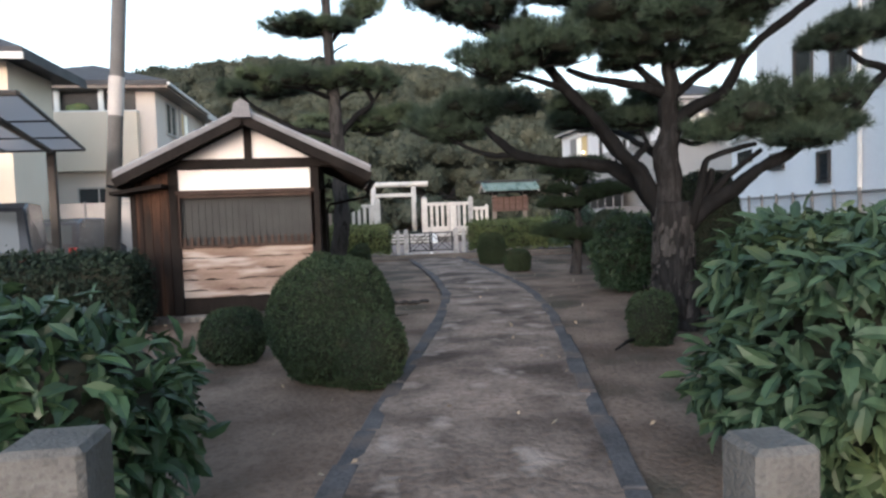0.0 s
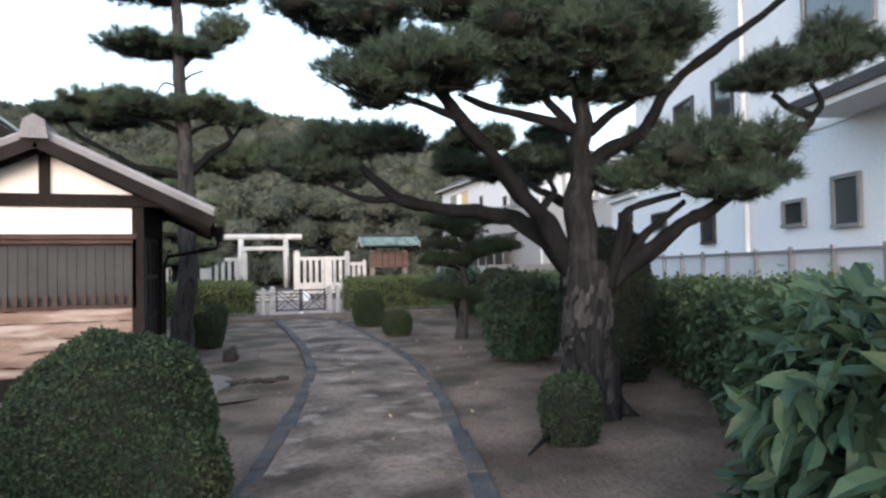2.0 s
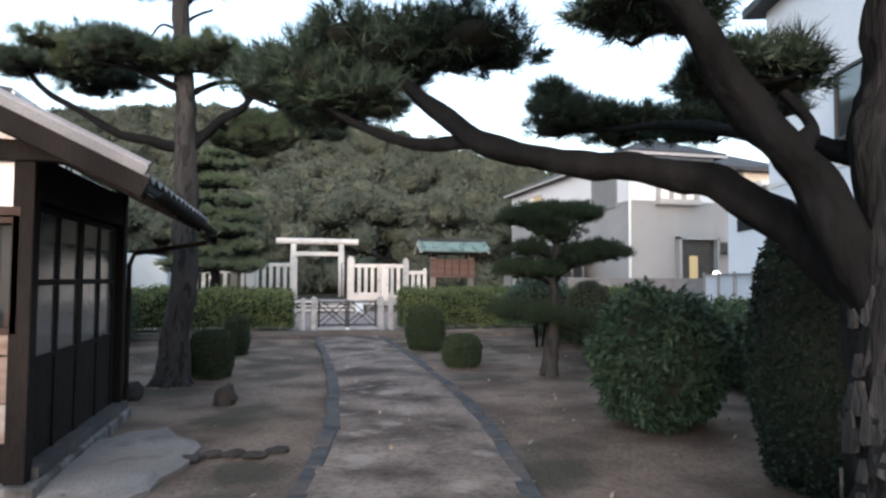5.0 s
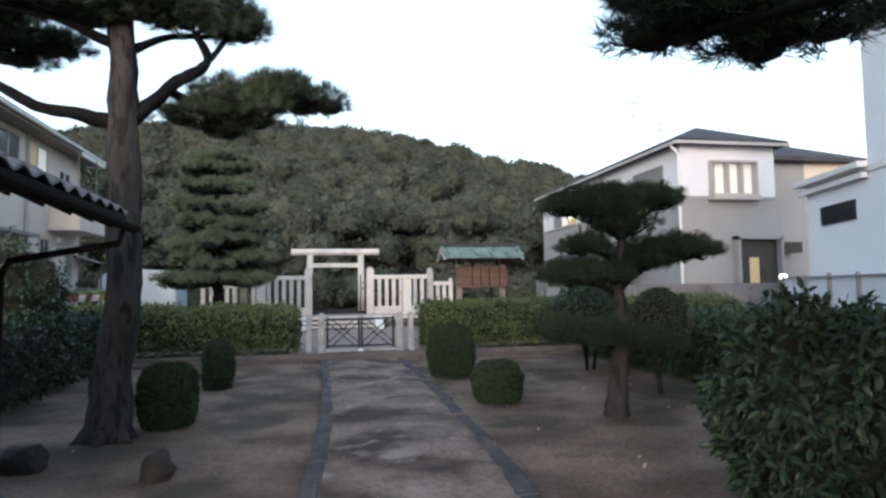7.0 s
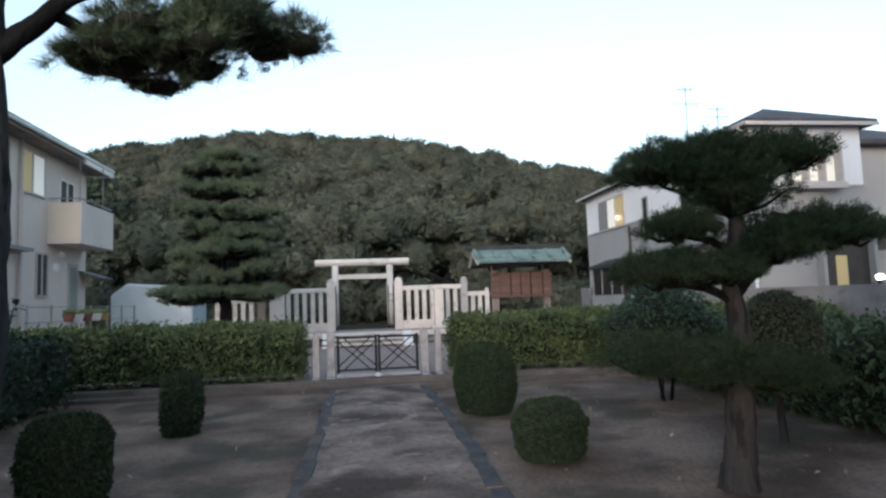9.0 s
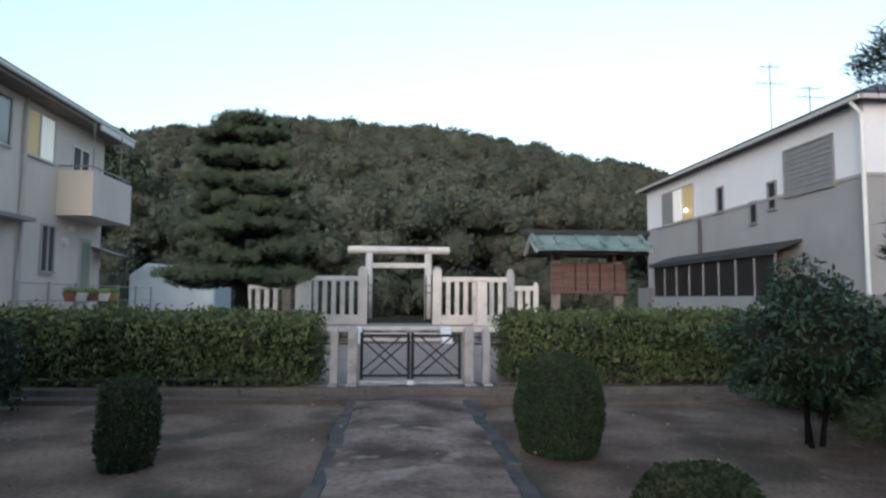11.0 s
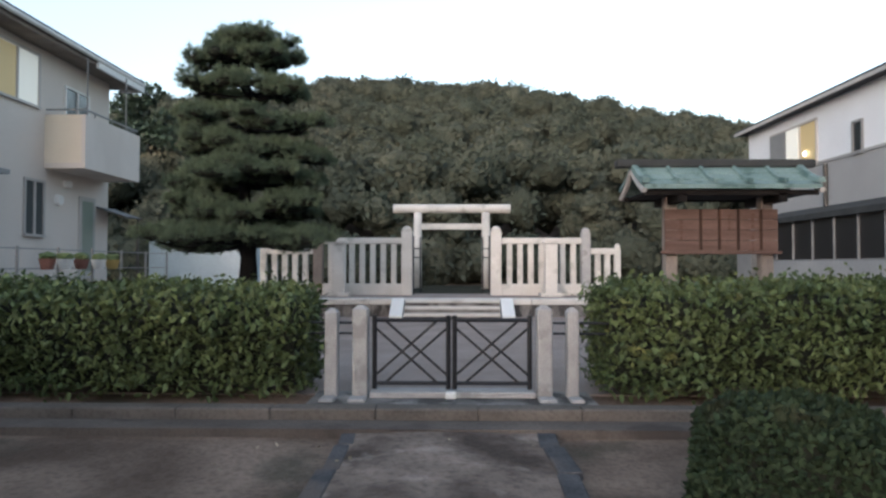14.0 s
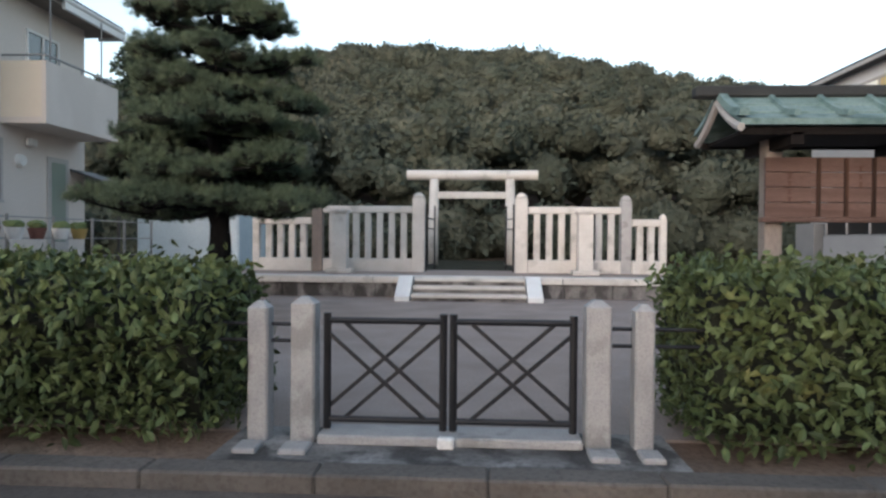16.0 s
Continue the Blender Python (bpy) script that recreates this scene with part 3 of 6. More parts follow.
def big_pine():
    t = thing("pine_tree", BP, "large old garden pine with thick forked trunk and clipped needle pads", "tree")

    def at(dx, z, dy=0.0):
        return BP + VIEW_R * dx + VIEW_F * dy + Vector((0, 0, z))
    trunk_with_flare(t, [at(0.02, -0.08), at(0, 0.7), at(0, 1.2), at(0, 1.52)], 0.265, 0.2, 1.25, 28, M_BARK_PALE)
    plates = Shape()
    rng = random.Random(21)
    for k in range(150):
        a, z, ln = rng.uniform(0, 2 * math.pi), rng.uniform(0.12, 1.3), rng.uniform(0.08, 0.2)
        r = 0.262 - 0.045 * z / 1.3 + 0.05 * math.exp(-z / 0.3)
        out, tan = Vector((math.cos(a), math.sin(a), 0)), Vector((-math.sin(a), math.cos(a), 0))
        w = rng.uniform(0.022, 0.045)
        c = at(0, z) + out * (r - 0.004)
        ring = [(-w, 0.1), (-0.5 * w, 0.95), (0.4 * w, 1.0), (w, 0.55), (0.7 * w, 0.05), (-0.2 * w, 0.0)]
        low = [c + tan * (u + 0.012 * (v - 0.5)) + Vector((0, 0, v * ln)) for u, v in ring]
        top = [p + out * rng.uniform(0.012, 0.02) for p in low]
        plates.add(low + top, [(6, 7, 8, 9, 10, 11)] + [(i, (i + 1) % 6, 6 + (i + 1) % 6, 6 + i) for i in range(6)])
    part("flaking_bark", plates, M_PLATE, t, "flaking grey bark plates")
    limb(t, [at(0.0, 1.15), at(-0.03, 1.9), at(-0.02, 2.37), at(-0.05, 2.74), at(0.0, 3.1), at(0.1, 3.6), at(0.1, 4.3)], 0.178, 0.04, "trunk", 20, 0.3, M_BARK_PALE)
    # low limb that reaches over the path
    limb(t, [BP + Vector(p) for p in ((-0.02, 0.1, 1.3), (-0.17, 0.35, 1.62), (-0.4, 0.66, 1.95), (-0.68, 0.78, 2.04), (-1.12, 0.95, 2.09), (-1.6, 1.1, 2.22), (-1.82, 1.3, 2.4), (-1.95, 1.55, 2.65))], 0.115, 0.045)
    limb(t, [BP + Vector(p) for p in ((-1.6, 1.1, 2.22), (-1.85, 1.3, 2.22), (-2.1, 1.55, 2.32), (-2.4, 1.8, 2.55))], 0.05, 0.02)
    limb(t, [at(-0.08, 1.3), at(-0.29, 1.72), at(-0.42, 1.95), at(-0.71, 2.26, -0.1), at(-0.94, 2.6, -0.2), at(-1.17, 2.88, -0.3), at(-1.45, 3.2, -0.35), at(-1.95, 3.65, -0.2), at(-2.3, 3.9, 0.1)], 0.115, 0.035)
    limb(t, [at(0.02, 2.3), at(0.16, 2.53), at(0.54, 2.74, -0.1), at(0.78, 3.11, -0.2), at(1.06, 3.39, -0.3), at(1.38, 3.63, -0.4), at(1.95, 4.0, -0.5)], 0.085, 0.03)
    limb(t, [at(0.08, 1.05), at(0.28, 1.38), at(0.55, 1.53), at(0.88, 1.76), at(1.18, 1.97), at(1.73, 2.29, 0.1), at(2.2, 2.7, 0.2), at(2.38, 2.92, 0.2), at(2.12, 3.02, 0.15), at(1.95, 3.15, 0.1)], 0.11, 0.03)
    limb(t, [at(2.38, 2.92, 0.2), at(2.5, 3.1, 0.2), at(2.4, 3.3, 0.2)], 0.035, 0.02)
    limb(t, [at(0.2, 1.25, -0.1), at(0.28, 1.62, -0.12), at(0.35, 1.96, -0.12), at(0.5, 2.05, -0.1), at(0.92, 2.14, -0.1)], 0.06, 0.025)
    limb(t, [at(0.42, 1.5, 0.02), at(0.58, 1.74, 0.02), at(0.76, 1.88, 0), at(1.0, 2.08, 0)], 0.055, 0.025)
    limb(t, [at(0.36, 1.5, 0.1), at(0.43, 1.7, 0.12), at(0.46, 1.86, 0.12)], 0.05, 0.045, "sawn_stub")
    limb(t, [at(-0.08, 2.82), at(-0.35, 2.9, -0.1), at(-0.71, 2.95, -0.2), at(-1.2, 3.12, -0.3)], 0.065, 0.03)
    limb(t, [at(-0.1, 2.85), at(-0.35, 3.08, -0.1), at(-0.62, 3.4, -0.2)], 0.055, 0.03)
    limb(t, [at(0.06, 2.8), at(0.3, 2.98), at(0.5, 3.1, -0.1), at(0.75, 3.4, -0.2)], 0.055, 0.03)
    limb(t, [at(0.0, 3.1), at(0.2, 3.3, -0.4), at(0.1, 3.5, -0.9)], 0.05, 0.025)
    limb(t, [at(-0.44, 1.97), at(-0.36, 2.12, 0.1), at(-0.25, 2.24, 0.3), at(-0.3, 2.45, 0.5)], 0.05, 0.025)
    limb(t, [at(0.08, 2.26), at(0.26, 2.2, 0.05), at(0.45, 2.24, 0.1), at(0.65, 2.36, 0.1)], 0.03, 0.018)
    limb(t, [at(-0.02, 2.0, 0.08), at(-0.25, 2.25, 0.7), at(-0.45, 2.5, 1.5), at(-0.7, 2.72, 2.4), at(-1.1, 2.8, 2.9)], 0.06, 0.02)
    limb(t, [at(-0.45, 2.5, 1.5), at(-0.2, 2.62, 2.0), at(0.1, 2.76, 2.4)], 0.035, 0.018)
    limb(t, [at(-1.17, 2.88, -0.3), at(-1.6, 2.98, -0.55), at(-1.95, 3.05, -0.75)], 0.045, 0.02)
    pads = [(0.55, 2.34, 0.0, 0.42, 0.42, 0.2), (1.02, 2.5, 0.0, 0.58, 0.55, 0.3), (1.55, 2.52, 0.1, 0.48, 0.5, 0.3), (1.3, 2.2, -0.1, 0.5, 0.45, 0.17), (1.72, 2.24, 0.0, 0.34, 0.34, 0.18),
            (1.78, 3.26, 0.0, 0.3, 0.3, 0.17), (2.15, 3.42, 0.1, 0.52, 0.5, 0.26), (2.62, 3.58, 0.1, 0.46, 0.45, 0.24),
            (-2.1, 3.9, 0.1, 0.55, 0.55, 0.28), (-2.6, 4.2, 0.2, 0.6, 0.6, 0.34), (-2.0, 4.35, 0.2, 0.6, 0.6, 0.3),
            (-1.25, 3.4, -0.3, 0.55, 0.55, 0.28), (-0.55, 3.55, -0.35, 0.72, 0.7, 0.36), (0.3, 3.55, -0.4, 0.72, 0.7, 0.36), (0.85, 3.68, -0.3, 0.34, 0.34, 0.2), (-0.1, 3.36, -0.8, 0.5, 0.45, 0.22),
            (-0.9, 4.1, 0.1, 0.85, 0.8, 0.36), (0.25, 4.25, 0.1, 0.95, 0.9, 0.4), (1.8, 4.35, -0.4, 0.42, 0.4, 0.18), (-0.3, 4.7, 0.2, 0.9, 0.85, 0.36),
            (-1.95, 3.1, -0.8, 0.48, 0.45, 0.26), (-1.5, 3.22, -0.75, 0.45, 0.45, 0.24),
            (-3.0, 2.74, 1.1, 0.45, 0.45, 0.28), (-2.5, 2.86, 1.1, 0.5, 0.48, 0.27), (-2.0, 2.95, 1.0, 0.42, 0.42, 0.18), (-2.75, 2.58, 1.0, 0.4, 0.38, 0.15),
            (-0.45, 3.2, -0.1, 0.4, 0.38, 0.14), (0.42, 3.2, -0.2, 0.42, 0.4, 0.15), (-1.05, 2.72, 0.15, 0.32, 0.32, 0.12), (-0.42, 2.6, 0.6, 0.34, 0.34, 0.12),
            (-1.15, 2.94, 3.0, 0.42, 0.4, 0.17), (-0.7, 2.86, 3.0, 0.36, 0.36, 0.15), (-1.32, 3.12, 3.0, 0.22, 0.22, 0.1), (-0.05, 3.02, 2.4, 0.4, 0.4, 0.14), (0.22, 2.84, 2.4, 0.36, 0.34, 0.15), (-0.2, 2.68, 2.3, 0.34, 0.32, 0.12), (0.0, 3.22, 2.4, 0.26, 0.26, 0.1)]
    for i, (dx, z, dy, rx, ry, rz) in enumerate(pads):
        pine_pad(t, at(dx, z, dy), rx, ry, rz, int(820 * rx * ry) + 110, M_NEEDLE, 0.13, 26, 0.009, seed=i, lobes=6)


big_pine()


def tall_pine():
    b = Vector((-3.05, 14.65, 0))
    t = thing("pine_tree", b, "slender tall pine with tiered clipped needle pads", "tree")

    def at(dx, z, dy=0.0):
        return b + Vector((dx, dy, z))
    trunk_with_flare(t, [at(0, -0.08), at(0.1, 1.2), at(0.12, 2.8), at(0.08, 4.2), at(0.0, 5.4), at(-0.05, 6.8), at(0, 8.0)], 0.2, 0.06, 1.35, 16, M_BARK_GREY)
    limb(t, [at(0.05, 3.25), at(0.3, 3.45, 0.05), at(0.55, 3.72, 0.1), at(0.82, 3.95, 0.12), at(0.9, 4.12, 0.12), at(0.8, 4.35, 0.1)], 0.095, 0.04)
    limb(t, [at(0.82, 3.95, 0.12), at(1.0, 4.15, 0.15), at(1.15, 4.35, 0.15)], 0.045, 0.025)
    limb(t, [at(0.5, 3.68, 0.1), at(0.8, 3.62, 0.4), at(1.2, 3.62, 0.7)], 0.055, 0.03)
    limb(t, [at(0.0, 3.3), at(-0.3, 3.38, 0.05), at(-0.65, 3.44, 0.1), at(-1.1, 3.62, 0.1), at(-1.7, 4.0, 0.1), at(-1.95, 4.25, 0.05)], 0.085, 0.03)
    limb(t, [at(0.05, 4.1), at(-0.5, 4.25, -0.3), at(-1.0, 4.3, -0.4)], 0.06, 0.02)
    limb(t, [at(0.05, 4.0), at(0.5, 4.3, 0.2), at(1.0, 4.35, 0.2)], 0.06, 0.02)
    limb(t, [at(0.0, 5.0), at(0.18, 5.18, 0), at(0.42, 5.3, 0)], 0.03, 0.015)
    limb(t, [at(-0.02, 4.95), at(-0.25, 5.02, 0), at(-0.4, 4.8, 0)], 0.022, 0.012)
    limb(t, [at(0.02, 5.3), at(0.35, 5.7, 0), at(0.6, 5.9, 0)], 0.05, 0.02)
    for i, (dx, z, dy, rx, ry, rz) in enumerate([
            (-0.75, 5.6, 0, 0.72, 0.65, 0.2), (-0.1, 5.62, 0, 0.55, 0.55, 0.2), (0.35, 5.66, -0.1, 0.4, 0.4, 0.16), (0.75, 6.1, 0.1, 0.45, 0.5, 0.42), (-0.6, 6.75, 0, 0.8, 0.75, 0.3), (0.5, 6.9, 0, 0.7, 0.65, 0.32), (0.3, 7.6, 0, 0.8, 0.7, 0.35), (0, 8.3, 0, 0.5, 0.5, 0.35),
            (-1.95, 4.32, 0, 0.45, 0.5, 0.2), (-1.35, 4.45, -0.1, 0.5, 0.55, 0.24), (-0.85, 4.52, -0.1, 0.45, 0.5, 0.26), (-0.3, 4.45, -0.2, 0.42, 0.45, 0.2), (0.15, 4.45, -0.25, 0.4, 0.42, 0.22), (0.45, 4.5, -0.4, 0.4, 0.4, 0.2), (-0.55, 4.4, -0.6, 0.5, 0.4, 0.2), (0.78, 4.5, 0.1, 0.42, 0.45, 0.27), (1.18, 4.45, 0.15, 0.36, 0.4, 0.27),
            (1.3, 3.72, 0.7, 0.62, 0.55, 0.26), (1.85, 3.86, 0.8, 0.55, 0.5, 0.26), (0.85, 3.5, 0.7, 0.5, 0.45, 0.18), (-1.3, 4.5, 1.2, 0.7, 0.65, 0.22)]):
        # every second pad is paler: haze put into the needle colour
        pine_pad(t, at(dx, z, dy), rx, ry, rz, int(760 * rx * ry) + 110, M_NEEDLE_HAZE if i % 2 else M_NEEDLE, 0.14, 26, 0.008, seed=40 + i, lobes=6)


tall_pine()


def cloud_pine():
    b = Vector((2.48, 14.45, 0))
    t = thing("cloud_pine", b, "small niwaki pine clipped into dense flat clouds", "tree")

    def at(dx, z, dy=0.0):
        return b + Vector((dx, dy, z))
    trunk_with_flare(t, [at(-0.03, -0.06), at(0.0, 0.5), at(0.06, 1.1), at(0.0, 1.5), at(0.1, 1.95), at(0.08, 2.35)], 0.115, 0.045, 1.3, 14, M_BARK_GREY)
    limb(t, [at(0.02, 1.45), at(0.25, 1.62), at(0.55, 1.74), at(0.9, 1.82)], 0.055, 0.025)
    limb(t, [at(0.0, 1.4), at(-0.22, 1.5), at(-0.5, 1.54)], 0.045, 0.02)
    limb(t, [at(0.05, 1.75), at(-0.15, 1.86), at(-0.38, 1.9)], 0.04, 0.02)
    limb(t, [at(0.04, 0.75), at(-0.25, 0.85), at(-0.6, 0.92)], 0.045, 0.02)
    limb(t, [at(0.04, 0.7), at(0.2, 0.74), at(0.38, 0.78)], 0.04, 0.02)
    limb(t, [at(0.08, 2.1), at(0.35, 2.3), at(0.6, 2.42)], 0.04, 0.02)
    limb(t, [at(0.08, 2.05), at(-0.2, 2.25), at(-0.5, 2.36)], 0.04, 0.02)
    for i, (dx, z, dy, rx, ry, rz) in enumerate([(-0.5, 2.45, 0.05, 0.34, 0.38, 0.13), (-0.2, 2.4, -0.12, 0.34, 0.34, 0.17), (0.06, 2.28, -0.05, 0.36, 0.42, 0.26), (0.22, 2.54, 0.1, 0.4, 0.4, 0.13), (0.55, 2.53, 0.0, 0.28, 0.3, 0.14), (-0.1, 2.56, 0.1, 0.36, 0.36, 0.1),
                                               (-0.38, 1.97, -0.05, 0.3, 0.28, 0.1), (0.38, 1.84, 0.0, 0.38, 0.38, 0.18), (0.8, 1.94, 0.0, 0.42, 0.4, 0.14), (1.08, 1.92, 0.05, 0.24, 0.26, 0.09),
                                               (-0.55, 1.64, -0.05, 0.36, 0.36, 0.12), (-0.12, 1.64, -0.1, 0.3, 0.3, 0.1), (-0.62, 1.0, -0.05, 0.38, 0.38, 0.13), (-0.2, 0.94, -0.2, 0.36, 0.34, 0.13), (0.34, 0.84, -0.05, 0.34, 0.34, 0.13), (0.05, 0.9, 0.3, 0.36, 0.3, 0.12)]):
        pine_pad(t, at(dx, z - 0.02, dy), rx, ry, rz * 1.5, int(3800 * rx * ry) + 140, M_CLIPPED, 0.045, 22, 0.006, seed=70 + i)


cloud_pine()


def tiered_pine():
    b = Vector((-3.98, 28.4, 0.1))
    t = thing("tiered_pine", b, "broad conical garden pine with many layered pads", "tree")

    def at(dx, z, dy=0.0):
        return b + Vector((dx, dy, z))
    trunk_with_flare(t, [at(0, -0.05), at(0.05, 1.4), at(-0.05, 3), at(0, 5.6)], 0.2, 0.05, 1.3, 12)
    rng = random.Random(4)
    k = 0
    for tier, rad in enumerate((1.75, 1.5, 1.42, 1.36, 1.25, 1.1, 1.0)):
        z = 1.74 + tier * 0.575
        n = 7 if tier < 4 else 6
        for j in range(n):
            a = 2 * math.pi * (j + 0.5 * (tier % 2)) / n + rng.uniform(-0.22, 0.22)
            r = rad * rng.uniform(0.58, 0.86)
            zz = z + rng.uniform(-0.09, 0.09) - 0.1 * (r / rad - 0.7)
            limb(t, [at(0, zz - 0.05), at(math.cos(a) * r * 0.5, zz - 0.1, math.sin(a) * r * 0.5), at(math.cos(a) * r, zz - 0.05, math.sin(a) * r)], 0.05, 0.02, n=6)
            w = rad * rng.uniform(0.3, 0.42)
            pine_pad(t, at(math.cos(a) * r, zz, math.sin(a) * r), w * 1.15, w * 1.15, 0.26, int(760 * w * w) + 100, M_NEEDLE_TIER, 0.1, 20, 0.011, seed=100 + k, lobes=4)
            k += 1
    for dx, z, r in ((0.0, 5.62, 0.75), (-0.35, 5.5, 0.6), (0.4, 5.52, 0.6)):
        pine_pad(t, at(dx, z), r, r, 0.24, int(500 * r * r) + 90, M_NEEDLE_TIER, 0.1, 20, 0.011, seed=190 + k, lobes=5)
        k += 1


tiered_pine()


def clipped_bush(at, rx, ry, h, label, square=0.25, leaf=0.035, n=7000, name="clipped_bush", mat=None, seed=0, rough=0.1):
    t = thing(name, at, label, "bush", "clipped bushes" if name == "clipped_bush" else "")
    v, f = lump((at[0], at[1], at[2] + h * 0.45), rx, ry, h * 0.55, rough, 3, square, seed)
    v[:, 2] = np.maximum(v[:, 2], at[2] - 0.02)
    c = np.array((at[0], at[1], at[2] + h * 0.45))
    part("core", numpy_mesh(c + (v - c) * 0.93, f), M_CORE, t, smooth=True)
    rng = np.random.default_rng(seed + 300)
    p, nrm = scatter(v, f, n, rng)
    p = p - nrm * np.abs(rng.normal(size=(n, 1))) * leaf * 0.7
    lv, lf = diamonds(p, nrm, leaf, 0.75, rng)
    part("foliage", numpy_mesh(lv, lf), mat or M_CLIPPED, t)
    return t


clipped_bush((-2.95, 5.95, 0), 0.58, 0.58, 1.12, "large rounded clipped bush beside the path", 0.14, 0.027, 30000, seed=1)
clipped_bush((-2.64, 5.62, 0), 0.34, 0.36, 0.66, "low clipped bush leaning on the large bush", 0.2, 0.027, 11000, seed=2)
clipped_bush((-4.0, 6.95, 0), 0.36, 0.36, 0.56, "small round clipped bush on bare earth", 0.1, 0.03, 9000, seed=3)
clipped_bush((-2.6, 15.25, 0), 0.33, 0.33, 0.7, "clipped drum-shaped bush near the tall pine", 0.42, 0.03, 12000, seed=4)
clipped_bush((-2.45, 18.0, 0), 0.25, 0.25, 0.75, "narrow clipped bush with rounded top", 0.5, 0.034, 6000, seed=5)
clipped_bush((1.32, 18.4, 0), 0.41, 0.41, 0.9, "clipped barrel-shaped bush beside the path", 0.36, 0.032, 27000, seed=6)
clipped_bush((1.39, 15.75, 0), 0.34, 0.33, 0.53, "low clipped bush beside the path", 0.36, 0.032, 15000, seed=7)
ball = clipped_bush((3.75, 15.75, 0.5), 0.42, 0.42, 0.95, "round clipped bush on a short stem behind the cloud pine", 0.2, 0.04, 10000, seed=10, rough=0.16, mat=M_OLIVE)
part("stem", Shape().tube([(3.75, 15.75, -0.05), (3.72, 15.75, 0.3), (3.75, 15.75, 0.7)], [0.045, 0.035, 0.03], 8, 0.2), M_BARK_GREY, ball)
clipped_bush((0.42, 6.5, 0), 0.26, 0.26, 0.56, "small clipped bush at the foot of the old pine", 0.4, 0.034, 5000, seed=8)
# the column stands in shade, which its dark leaf colour carries
clipped_bush((2.4, 8.95, 0), 0.62, 0.62, 1.95, "tall clipped column of foliage behind the pine, coloured dark for shade", 0.35, 0.04, 20000, seed=9, name="column_bush", mat=M_DARKHEDGE)


def leafy_bush(name, at, rx, ry, h, label, mat, leaf, n, seed, rough=0.3, square=0.2, droop=0.35, wide=1.0, low=0.0):
    """A loose bush: a shade-dark core within and several shells of pointed leaves."""
    t = thing(name, at, label, "bush")
    v, f = lump((at[0], at[1], at[2] + h * 0.52), rx, ry, h * 0.48, rough, 4, square, seed)
    v[:, 2] = np.maximum(v[:, 2], at[2] + low)
    c = np.array((at[0], at[1], at[2] + h * 0.5))
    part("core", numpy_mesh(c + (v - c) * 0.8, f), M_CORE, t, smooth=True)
    rng = np.random.default_rng(seed + 500)
    p, nrm = scatter(v, f, n, rng)
    p = p - nrm * np.abs(rng.normal(size=(n, 1))) * leaf * 1.1 + nrm * leaf * 0.15
    lv, lf = leaves(p, nrm, leaf, 0.6, droop, 1.0, wide, rng)
    part("foliage", numpy_mesh(lv, lf), mat, t)
    return t


leafy_bush("camellia_bush", (2.22, 11.02, 0), 0.64, 0.64, 1.32, "glossy dark green camellia bush on bare earth", M_CAMELLIA, 0.085, 7500, 21, 0.3)
leafy_bush("garden_shrub", (-5.45, 3.1, 0), 1.6, 0.9, 1.22, "broad leafy shrub behind a stone post", M_GLOSSY, 0.15, 6500, 22, 0.25, 0.4, 0.45)
leafy_bush("garden_shrub", (-4.08, 3.0, 0), 0.58, 0.55, 1.06, "leafy shrub end beside a stone post", M_GLOSSY, 0.14, 2300, 23, 0.3, 0.2, 0.5)
leafy_bush("garden_shrub", (0.12, 2.85, 0), 1.16, 0.8, 1.34, "tall broad-leaved shrub with drooping pale leaves", M_SHRUB, 0.14, 7600, 24, 0.2, 0.4, 0.55, 0.95)


